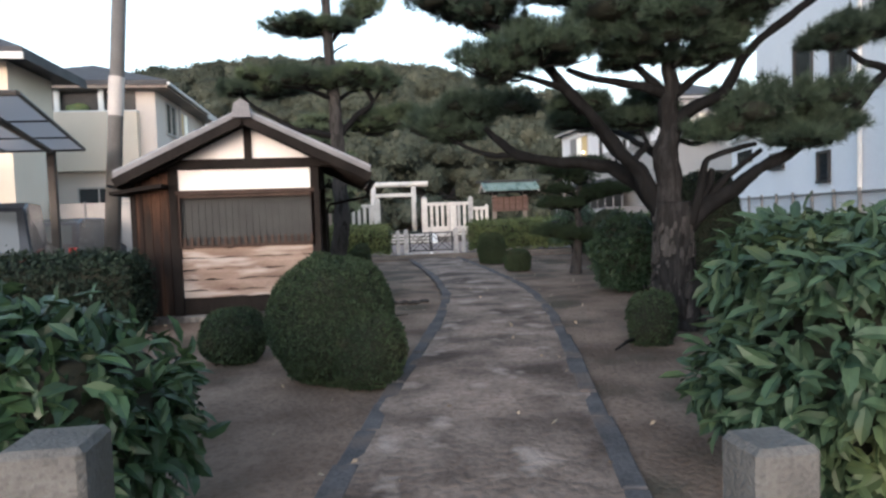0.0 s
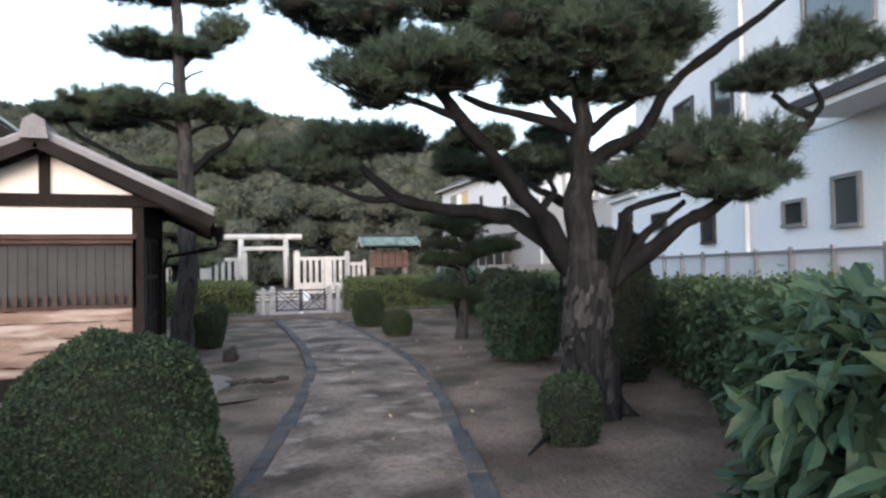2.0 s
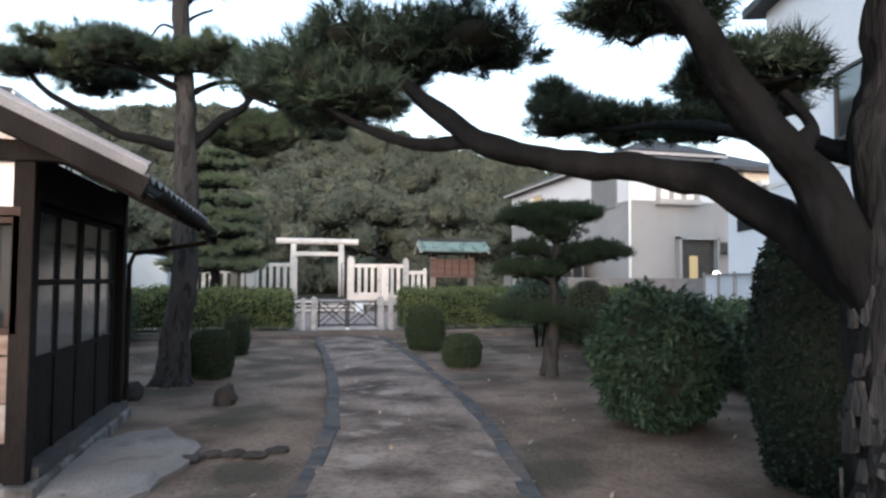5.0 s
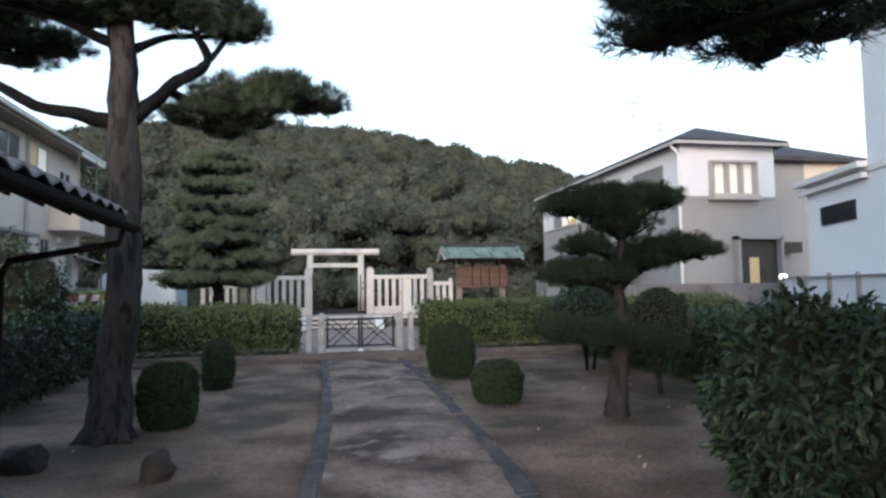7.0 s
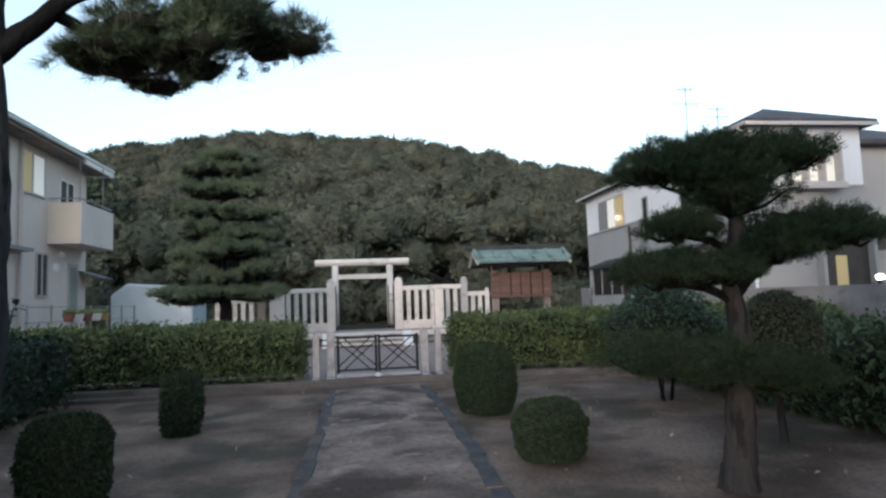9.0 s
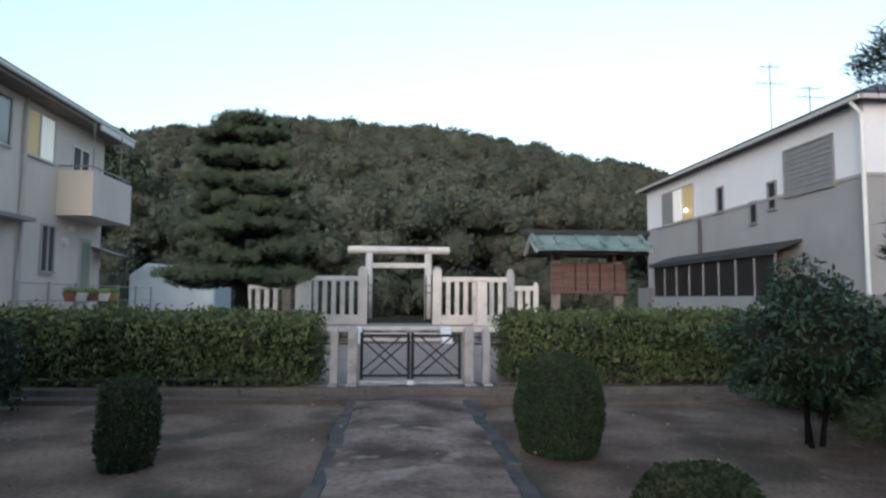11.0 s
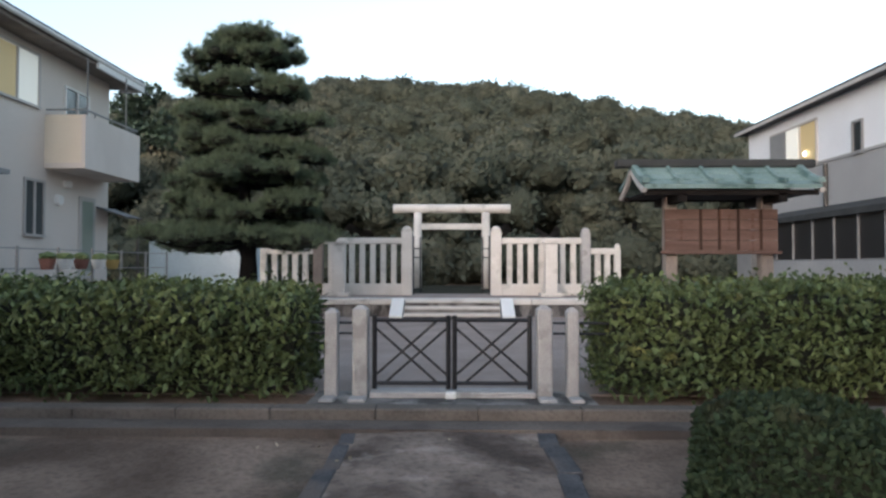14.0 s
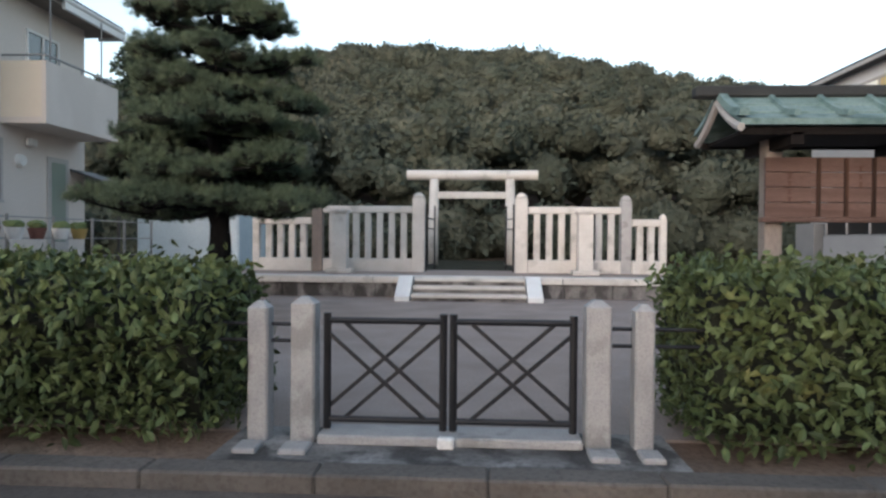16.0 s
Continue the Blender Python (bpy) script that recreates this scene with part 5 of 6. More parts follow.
    part("wing_post", Shape().box(-5.9, -5.82, y0 + 0.05, y0 + 0.13, 0.08, 2.1), M_DARKWOOD, h)
    part("pent_roof", Shape().beam((-5.36, 11.1, 2.0), (-6.06, 11.1, 1.9), 3.0, 0.05), M_DARKWOOD, h, "narrow dark pent roof over the boarded wing")
    # side walls
    part("side_wall", Shape().box(x0, x0 + 0.06, y0 + 0.12, y1 - 0.1, 0.08, 2.3), M_BOARD, h)
    part("back_wall", Shape().box(x0 + 0.1, x1 - 0.1, y1 - 0.08, y1 - 0.02, 0.08, 2.3), M_BOARD, h)
    part("side_beam", Shape().box(x1 - 0.12, x1, y0 + 0.1, y1, 2.0, 2.3), M_DARKWOOD, h)
    part("sill_beam", Shape().box(x1 - 0.14, x1 + 0.06, y0 + 0.1, y1, 0.08, 0.17), M_EDGE, h)
    for k in range(2):
        a = y0 + 0.16 + k * 1.12
        b = a + 1.1
        d = part("sliding_door", Shape().box(x1 - 0.09, x1 - 0.06, a, b, 0.17, 0.85), M_DARKWOOD, h, "dark sliding door with glass upper half")
        for yy in (a, b - 0.05, (a + b) / 2 - 0.02):
            part("door_stile", Shape().box(x1 - 0.075, x1 - 0.045, yy, yy + 0.05, 0.17, 1.98), M_DARKWOOD, d)
        for zz in (0.85, 1.4, 1.93):
            part("door_rail", Shape().box(x1 - 0.075, x1 - 0.048, a, b, zz, zz + 0.045), M_DARKWOOD, d)
        part("pane", Shape().box(x1 - 0.068, x1 - 0.062, a, b, 0.88, 1.95), M_GREYGLASS, d)
    # roof with tile courses
    zr, ze = 2.96, 2.1
    tile_mesh = {}
    for s, xe in ((-1, -5.97), (1, -2.42)):
        dx, dz = (xe + 4.2) / 9, (ze - zr) / 9
        sh = Shape()
        wave = [(0.234 * k / 6, 0.022 * math.sin(k / 6 * 2 * math.pi)) for k in range(7)]
        top = [(0, y, w) for y, w in wave] + [(dx * 1.04, y, dz * 1.04 + w + 0.03) for y, w in wave]
        sh.add(top + [(x, y, z - 0.018) for x, y, z in top], [(i, i + 1, i + 8, i + 7) for i in range(6)] + [(14 + i, 21 + i, 22 + i, 15 + i) for i in range(6)] + [(7 + i, 8 + i, 22 + i, 21 + i) for i in range(6)] + [(0, 7, 21, 14), (6, 20, 27, 13)])
        tile_mesh[s] = bpy.data.meshes.new("roof_tile")
        tile_mesh[s].from_pydata(sh.v, [], sh.f)
        tile_mesh[s].materials.append(M_TILE)
        part("roof_deck", Shape().add([(-4.2, y, zr - 0.07) for y in (9.58, 12.85)] + [(xe, y, ze - 0.07) for y in (9.58, 12.85)] + [(-4.2, y, zr - 0.02) for y in (9.58, 12.85)] + [(xe, y, ze - 0.02) for y in (9.58, 12.85)],
             [(0, 1, 3, 2), (4, 6, 7, 5), (0, 2, 6, 4), (1, 5, 7, 3), (2, 3, 7, 6)]), M_DARKWOOD, h)
        rf = 9
        for r in range(rf):
            a, b = r / rf, (r + 1) / rf
            xa, xb = -4.2 + (xe + 4.2) * a, -4.2 + (xe + 4.2) * b
            za, zb = zr + (ze - zr) * a, zr + (ze - zr) * b
            for c in range(14):
                tile = new("roof_tile", tile_mesh[s])
                tile.parent, tile.matrix_parent_inverse = h, world_of(h).inverted()
                tile.location = (xa, 9.55 + c * 0.236, za + random.uniform(-0.003, 0.003))
        part("verge_course", Shape().beam((-4.2, 9.56, zr + 0.05), (xe, 9.56, ze + 0.05), 0.06, 0.06, (0, 1, 0)), M_TILE, h)
        part("verge_cap", Shape().tube([(-4.2, 9.6, zr + 0.075), (xe, 9.6, ze + 0.08)], [0.045, 0.045], 10), M_VERGE_SHEEN, h, "verge tiles with the sky's reflection in their pale colour")
        part("bargeboard", Shape().beam((-4.2, 9.535, zr - 0.06), (xe, 9.535, ze - 0.06), 0.13, 0.035, (0, 1, 0)), M_DARKWOOD, h)
        for i in range(8):
            y = 9.75 + i * 0.42
            part("rafter", Shape().beam((-4.2, y, zr - 0.1), (xe - s * 0.05, y, ze - 0.1), 0.05, 0.06), M_DARKWOOD, h)
        gx = xe + s * 0.05
        g = Shape()
        for k in range(7):
            a0, a1 = math.pi * k / 7, math.pi * (k + 1) / 7
            g.add([(gx - math.cos(a0) * 0.055, 9.55, 2.03 - math.sin(a0) * 0.05), (gx - math.cos(a1) * 0.055, 9.55, 2.03 - math.sin(a1) * 0.05), (gx - math.cos(a1) * 0.055, 12.9, 2.0 - math.sin(a1) * 0.05), (gx - math.cos(a0) * 0.055, 12.9, 2.0 - math.sin(a0) * 0.05)], [(0, 1, 2, 3)])
        part("gutter", g, M_DARKWOOD, h)
    part("downpipe", Shape().tube([(-2.37, 12.6, 1.98), (-2.4, 12.6, 1.85), (-3.12, 12.55, 1.72), (-3.17, 12.55, 1.6), (-3.17, 12.55, 0.05)], [0.026] * 5, 8), M_DARKWOOD, h)
    part("ridge", Shape().tube([(-4.2, 9.5, zr + 0.1), (-4.2, 12.9, zr + 0.1)], [0.09, 0.09], 12), M_TILE, h)
    part("ridge_base", Shape().box(-4.32, -4.08, 9.53, 12.88, zr - 0.02, zr + 0.07), M_TILE, h)
    part("ridge_end", Shape().prism([(-4.34, zr - 0.04), (-4.06, zr - 0.04), (-4.1, zr + 0.16), (-4.2, zr + 0.22), (-4.3, zr + 0.16)], 9.46, 9.52), M_TILE, h)


hut()


def apron():
    """A thin uneven spill of concrete on the earth."""
    ring = []
    for k in range(28):
        a = 2 * math.pi * k / 28
        r = 1 + 0.3 * noise.noise(Vector((2 * math.cos(a), 2 * math.sin(a), 3)))
        ring.append((-2.75 + 0.5 * r * math.cos(a), 10.7 + 1.0 * r * math.sin(a)))
    v = [(x, y, -0.02) for x, y in ring] + [(x, y, 0.022) for x, y in ring] + [(-2.75 + (x + 2.75) * 0.85, 10.7 + (y - 10.7) * 0.85, 0.045) for x, y in ring]
    f = [(j * 28 + i, j * 28 + (i + 1) % 28, (j + 1) * 28 + (i + 1) % 28, (j + 1) * 28 + i) for j in (0, 1) for i in range(28)] + [tuple(range(56, 84))]
    tagged(part("concrete_apron", (v, [], f), M_CONCRETE), "thin pale concrete patch on earth beside the hut", "paving")


apron()
for n, pts in enumerate((((-2.7, 9.15, -0.012), (-2.45, 9.24, 0.0), (-2.2, 9.3, 0.0), (-1.95, 9.46, -0.012)), ((-0.1, 6.25, 0.0), (0.1, 6.4, 0.05), (0.35, 6.55, 0.06)))):
    root = part("exposed_root", Shape().tube(pts, [0.01, 0.022, 0.018, 0.008][:len(pts)], 8, 0.4), M_BARK, smooth=True)
    tagged(root, "dark gnarled root showing above the earth", "root", "exposed roots")
rng_l = np.random.default_rng(12)
spots_l = np.stack((rng_l.uniform(-6, 5, 420), rng_l.uniform(2.5, 21, 420), np.full(420, 0.05)), 1)
tagged(part("fallen_leaves", numpy_mesh(*diamonds(spots_l, np.tile((0.0, 0.0, 1.0), (420, 1)), 0.05, 0.3, rng_l)), M_LITTER), "scattered small dry leaves lying on the earth", "leaf litter", kind="stuff")


def rock(at, r, seed, label):
    v, f = lump((at[0], at[1], at[2]), r[0], r[1], r[2], 0.45, 2, 0.2, seed)
    tagged(part("rock", numpy_mesh(v, f), M_ROCK), label, "rock", "garden rocks")


rock((-3.4, 13.55, 0.05), (0.22, 0.16, 0.16), 3, "dark rough rock by the tall pine")
rock((-2.2, 13.0, 0.06), (0.13, 0.1, 0.16), 5, "pointed dark rock on bare earth")
for i in range(7):
    rock((-2.6 + i * 0.17, 10.68 + 0.07 * math.sin(i * 2.3), 0.01), (0.1, 0.06, 0.035), 10 + i, "low dark stone set in the earth")


def front_posts():
    for x, y, w, top in ((-3.68, 2.1, 0.25, 0.8), (-1.57, 1.7, 0.2, 0.76)):
        p = thing("stone_post", (x, y, 0), "thick rough granite entrance post", "post", "entrance posts")
        part("shaft", Shape().box(x - w / 2, x + w / 2, y - w / 2, y + w / 2, -0.05, top), M_ROUGH, p, bevel=0.02)


front_posts()


# ---- houses ----
def window(parent, axis, c, u0, u1, z0, z1, face, frame_mat, pane_mat, bars=1, proud=0.05, label=""):
    """A framed window on a wall. axis 'x': the wall stands at x=c and runs along y."""
    def put(s, a, b, d0, d1, e0, e1):
        lo, hi = sorted((c + face * d0, c + face * d1))
        return s.box(lo, hi, a, b, e0, e1) if axis == "x" else s.box(a, b, lo, hi, e0, e1)
    w = part("window", put(put(put(put(Shape(), u0 - 0.05, u1 + 0.05, 0.0, proud, z1, z1 + 0.06), u0 - 0.05, u1 + 0.05, 0.0, proud + 0.03, z0 - 0.06, z0), u0 - 0.05, u0, 0.0, proud, z0, z1), u1, u1 + 0.05, 0.0, proud, z0, z1), frame_mat, parent, label)
    part("pane", put(Shape(), u0, u1, 0.004, 0.014, z0, z1), pane_mat, w)
    for i in range(1, bars + 1):
        u = u0 + (u1 - u0) * i / (bars + 1)
        part("mullion", put(Shape(), u - 0.025, u + 0.025, 0.012, proud, z0, z1), frame_mat, w)
    return w


def hip_roof(x0, x1, y0, y1, ze, zr, over, thick=0.16):
    x0, x1, y0, y1 = x0 - over, x1 + over, y0 - over, y1 + over
    w = min(x1 - x0, y1 - y0) / 2
    cx, cy = (x0 + x1) / 2, (y0 + y1) / 2
    a, b = ((cx, y0 + w), (cx, y1 - w)) if y1 - y0 > x1 - x0 else ((x0 + w, cy), (x1 - w, cy))
    v = [(x0, y0, ze), (x1, y0, ze), (x1, y1, ze), (x0, y1, ze), (*a, zr), (*b, zr)]
    v += [(p[0], p[1], ze - thick) for p in v[:4]]
    f = [(0, 1, 4), (2, 3, 5), (1, 2, 5, 4), (3, 0, 4, 5)] if y1 - y0 > x1 - x0 else [(0, 1, 5, 4), (1, 2, 5), (2, 3, 4, 5), (3, 0, 4)]
    return Shape().add(v, f + [(0, 6, 7, 1), (1, 7, 8, 2), (2, 8, 9, 3), (3, 9, 6, 0), (9, 8, 7, 6)])


def antenna(parent, x, y, z, h):
    part("mast", Shape().tube([(x, y, z), (x, y, z + h)], [0.025, 0.02], 6), M_SHUTTER, parent)
    for zz, w in ((h * 0.95, 0.35), (h * 0.75, 0.5)):
        s = Shape()
        s.tube([(x - w, y, z + zz), (x + w, y, z + zz)], [0.012, 0.012], 5)
        for k in range(5):
            s.tube([(x - w + k * w / 2, y - 0.2, z + zz), (x - w + k * w / 2, y + 0.2, z + zz)], [0.008, 0.008], 4)
        part("aerial", s, M_SHUTTER, parent)


def east_house():
    h = thing("house", (13, 33, 0), "two-storey house, white above grey, with dark hipped roof", "house")
    x0, x1, y0, y1 = 10.8, 14.3, 26.5, 39.6
    part("lower_wall", Shape().box(x0, x1, y0, y1, 0, 4.4), M_GREYWALL, h)
    part("upper_wall", Shape().box(x0 + 0.003, x1 - 0.003, y0 + 0.003, y1 - 0.003, 4.4, 6.2), M_WHITEWALL, h)
    part("band", Shape().box(x0 - 0.03, x1 + 0.03, y0 - 0.03, y1 + 0.03, 4.36, 4.44), M_GREYWALL, h)
    part("roof", hip_roof(x0, x1, y0, y1, 6.3, 7.22, 0.33), M_ROOF, h)
    part("fascia", Shape().box(x0 - 0.39, x0 - 0.335, y0 - 0.33, y1 + 0.33, 6.11, 6.21), M_FRAME, h)
    part("fascia", Shape().box(x0 - 0.33, x1 + 0.33, y0 - 0.39, y0 - 0.335, 6.11, 6.21), M_FRAME, h)
    w = window(h, "x", x0, 35.2, 37.9, 4.45, 5.7, -1, M_FRAME, M_WARM, 2, label="window with warm light behind curtains")
    part("curtain", Shape().box(x0 - 0.065, x0 - 0.025, 36.15, 36.85, 4.47, 5.68), M_PALEWIN, w)
    v, f = lump((x0 - 0.09, 35.72, 4.78), 0.04, 0.06, 0.08, 0.0, 2)
    part("bulb", numpy_mesh(v, f), M_LAMP, w, smooth=True)
    part("side_blind", Shape().box(x0 - 0.07, x0 - 0.02, 36.9, 37.9, 4.45, 5.7), M_SHUTTER, w)
    for y, za, zb in ((33.25, 4.4, 5.2), (31.25, 3.8, 4.4), (30.25, 4.1, 4.85)):
        window(h, "x", x0, y - 0.18, y + 0.18, za, zb, -1, M_SHUTTER, M_GLASS, 0)
    s = window(h, "x", x0, 27.6, 29.6, 4.35, 5.6, -1, M_SHUTTER, M_SHUTTER, 0, label="closed grey roller shutter")
    for k in range(9):
        part("shutter_slat", Shape().box(x0 - 0.035, x0 - 0.013, 27.6, 29.6, 4.37 + k * 0.135, 4.36 + k * 0.135 + 0.12), M_SHUTTER, s)
    # greyish bay window: its panes get an added faint glow, no lamp behind
    bay = window(h, "y", y0, 11.85, 13.4, 4.5, 5.55, -1, M_FRAME, M_PALEWIN, 2, 0.3)
    part("bay_sill", Shape().box(11.75, 13.5, y0 - 0.36, y0, 4.3, 4.46), M_FRAME, bay)
    # dark sheet on the wall stands in for the porch's shade
    porch = part("porch_shade", Shape().box(12.7, 14.2, y0 - 0.06, y0 - 0.01, 0.1, 3.0), M_DARKFRAME, h, "recessed porch, its shade a dark sheet")
    part("porch_frame", Shape().box(12.6, 12.7, y0 - 0.3, y0, 0, 3.1).box(14.2, 14.3, y0 - 0.3, y0, 0, 3.1).box(12.6, 14.3, y0 - 0.3, y0, 3.0, 3.12), M_GREYWALL, porch)
    part("curtain", Shape().box(13.15, 13.5, y0 - 0.075, y0 - 0.065, 1.5, 2.4), M_WARM, porch)
    part("downpipe", Shape().tube([(x0 - 0.36, y0 - 0.05, 6.1), (x0 - 0.12, y0 - 0.08, 5.8), (x0 - 0.12, y0 - 0.08, 0.1)], [0.05] * 3, 8), M_WHITE, h)
    part("downpipe", Shape().tube([(x0 - 0.06, 34.7, 4.3), (x0 - 0.06, 34.7, 2.9)], [0.06, 0.06], 8), M_DARKFRAME, h)
    sr = part("sunroom", Shape().add([(x0 - 0.85, y, 2.72) for y in (28.95, 37.35)] + [(x0, y, 3.02) for y in (28.95, 37.35)] + [(x0 - 0.85, y, 2.8) for y in (28.95, 37.35)] + [(x0, y, 3.1) for y in (28.95, 37.35)],
              [(0, 1, 3, 2), (4, 6, 7, 5), (0, 4, 5, 1), (2, 3, 7, 6), (0, 2, 6, 4), (1, 5, 7, 3)]), M_SCREEN, h, "grey glazed lean-to along the wall")
    part("sunroom_fascia", Shape().box(x0 - 0.88, x0 - 0.85, 28.95, 37.35, 2.66, 2.82), M_SCREEN, sr)
    part("sunroom_base", Shape().box(x0 - 0.79, x0 - 0.6, 29.0, 37.3, 0, 1.5), M_GREYWALL, sr)
    for k in range(9):
        y = 29.02 + k * 1.025
        part("sunroom_bar", Shape().box(x0 - 0.76, x0 - 0.72, y, y + 0.045, 1.5, 2.72), M_SHUTTER, sr)
        if k < 8:
            part("sunroom_pane", Shape().box(x0 - 0.72, x0 - 0.69, y + 0.04, y + 1.04, 1.5, 2.72), M_DARKPANE, sr)
    part("sunroom_rail", Shape().box(x0 - 0.785, x0 - 0.725, 29.08, 37.2, 1.5, 1.55), M_SHUTTER, sr)
    antenna(h, 13.4, 34.4, 7.0, 3.1)
    antenna(h, 13.6, 32.5, 7.1, 1.5)
    part("tank", Shape().box(x0 - 0.55, x0 - 0.05, 38.3, 39.4, 0.1, 1.9), M_SHUTTER, h)
    lamp = thing("porch_lamp", (13.4, 25.2, 1.55), "lit round white porch lamp on a garden wall", "lamp")
    v, f = lump((13.4, 25.2, 1.73), 0.13, 0.09, 0.09, 0.0, 2)
    part("bulb", numpy_mesh(v, f), M_LAMP, lamp, smooth=True)
    part("holder", Shape().box(13.35, 13.45, 25.15, 25.25, 1.5, 1.66), M_DARKFRAME, lamp)
    w2 = thing("garden_wall", (12, 25.3, 0), "grey block garden wall before the house", "wall")
    for k in range(12):
        for r in range(4):
            part("block", Shape().box(7.6 + k * 0.8 + 0.004, 8.4 + k * 0.8 - 0.004, 25.1, 25.35, r * 0.39, r * 0.39 + 0.382), M_BLOCK, w2)


east_house()


def back_house():
    h = thing("house", (17.5, 34, 0), "grey two-storey house with dark roof behind the garden", "house")
    part("wall", Shape().box(15.7, 20, 29.5, 38, 0, 6.3), M_GREYWALL, h)
    part("upper_wall", Shape().box(18.0, 20.05, 29.45, 38, 4.4, 6.28), M_CREAM, h)
    part("roof", hip_roof(15.7, 20, 29.5, 38, 6.45, 7.6, 0.5), M_ROOF, h)
    part("balcony", Shape().box(15.5, 17.2, 28.8, 29.6, 2.7, 3.1), M_DARKFRAME, h)
    window(h, "y", 29.45, 18.4, 19.3, 4.6, 5.6, -1, M_FRAME, M_GLASS, 1)


back_house()


def slanted(y):
    return 6.7 + 0.3 * (y - 8.9)


def blue_house():
    h = thing("house", (9, 11, 0), "pale blue-white rendered house close beside the garden", "house")
    a = math.atan(0.3)
    m = Matrix.Translation((6.7, 8.9, 0)) @ Matrix.Rotation(-a, 4, "Z")
    k = 1 / math.cos(a)

    def b(s, x0, x1, u0, u1, z0, z1):
        return s.box(x0, x1, u0, u1, z0, z1, m)
    part("wall", b(Shape(), 0, 6, -12, 9.3, 0, 7.8), M_BLUEWALL, h)
    part("roof", b(Shape(), -0.4, 6.4, -12.4, 9.7, 7.8, 8.0), M_ROOF, h)
    part("wing", b(Shape(), 0.02, 5, 9.28, 11.9, 0, 3.7), M_BLUEWALL, h)
    part("wing_roof", b(Shape(), -0.2, 5.2, 9.3, 12.1, 3.7, 3.82), M_WHITE, h)
    part("wing_trim", b(Shape(), -0.12, 5.1, 9.3, 12.0, 3.5, 3.6), M_WHITE, h)
    part("wing_window", b(Shape(), 0.6, 2.8, 11.9, 11.93, 2.7, 3.2), M_GLASS, h)
    part("wing_window", b(Shape(), -0.01, 0.03, 9.8, 11.2, 2.75, 3.15), M_GLASS, h)
    part("trim", b(Shape(), -0.03, 0.02, -12, 9.3, 3.6, 3.72), M_WHITE, h)
    part("downpipe", Shape().tube([m @ Vector((-0.08, 2.9, 7.6)), m @ Vector((-0.08, 2.9, 0.1))], [0.05, 0.05], 8), M_WHITE, h)
    for y, z, w, hh, pm, fm in ((10.25, 2.29, 0.55, 0.36, M_GLASS, M_SHUTTER), (8.93, 2.37, 0.55, 0.7, M_GREYGLASS, M_SHUTTER), (13.4, 2.25, 0.55, 0.62, M_GLASS, M_DARKFRAME), (14.5, 4.75, 1.0, 1.2, M_GLASS, M_DARKFRAME), (12.6, 4.8, 0.8, 1.2, M_GLASS, M_DARKFRAME), (9.0, 5.6, 1.6, 1.4, M_GREYGLASS, M_SHUTTER), (16.2, 2.6, 0.9, 0.35, M_GLASS, M_DARKFRAME)):
        u = (y - 8.9) * k
        win = part("window", b(b(b(b(Shape(), -0.06, 0, u - w / 2 - 0.06, u + w / 2 + 0.06, z + hh / 2, z + hh / 2 + 0.06), -0.08, 0, u - w / 2 - 0.06, u + w / 2 + 0.06, z - hh / 2 - 0.06, z - hh / 2), -0.06, 0, u - w / 2 - 0.06, u - w / 2, z - hh / 2, z + hh / 2), -0.06, 0, u + w / 2, u + w / 2 + 0.06, z - hh / 2, z + hh / 2), fm, h)
        part("pane", b(Shape(), -0.02, -0.004, u - w / 2, u + w / 2, z - hh / 2, z + hh / 2), pm, win)
    part("canopy", b(Shape(), -0.9, 0, -8, 0.0, 3.72, 3.86), M_ROOF, h, "dark canopy roof")
    part("canopy_soffit", b(Shape(), -0.85, 0, -8, -0.05, 3.62, 3.72), M_WHITE, h)
    ac = part("air_conditioner", b(Shape(), -0.35, -0.02, -2.4, -1.6, 2.85, 3.4), M_WHITE, h, bevel=0.02)
    part("fan_grille", b(Shape(), -0.365, -0.345, -2.25, -1.8, 2.9, 3.32), M_SHUTTER, ac)
    f = thing("boundary_fence", (slanted(9) - 1.0, 9, 0), "low block wall with a pale mesh fence and posts", "fence")
    part("block_base", b(Shape(), -0.95, -0.83, -8, 11, 0, 0.95), M_PALEBLOCK, f)
    part("mesh_panel", b(Shape(), -0.9, -0.885, -8, 11, 0.95, 1.62), M_PALEMESH, f)
    for i in range(20):
        u = -8 + i
        part("fence_post", b(Shape(), -0.96, -0.91, u, u + 0.05, 0.9, 1.68), M_SHUTTER, f)
    part("top_wire", b(Shape(), -0.95, -0.92, -8, 11, 1.6, 1.63), M_SHUTTER, f)


blue_house()


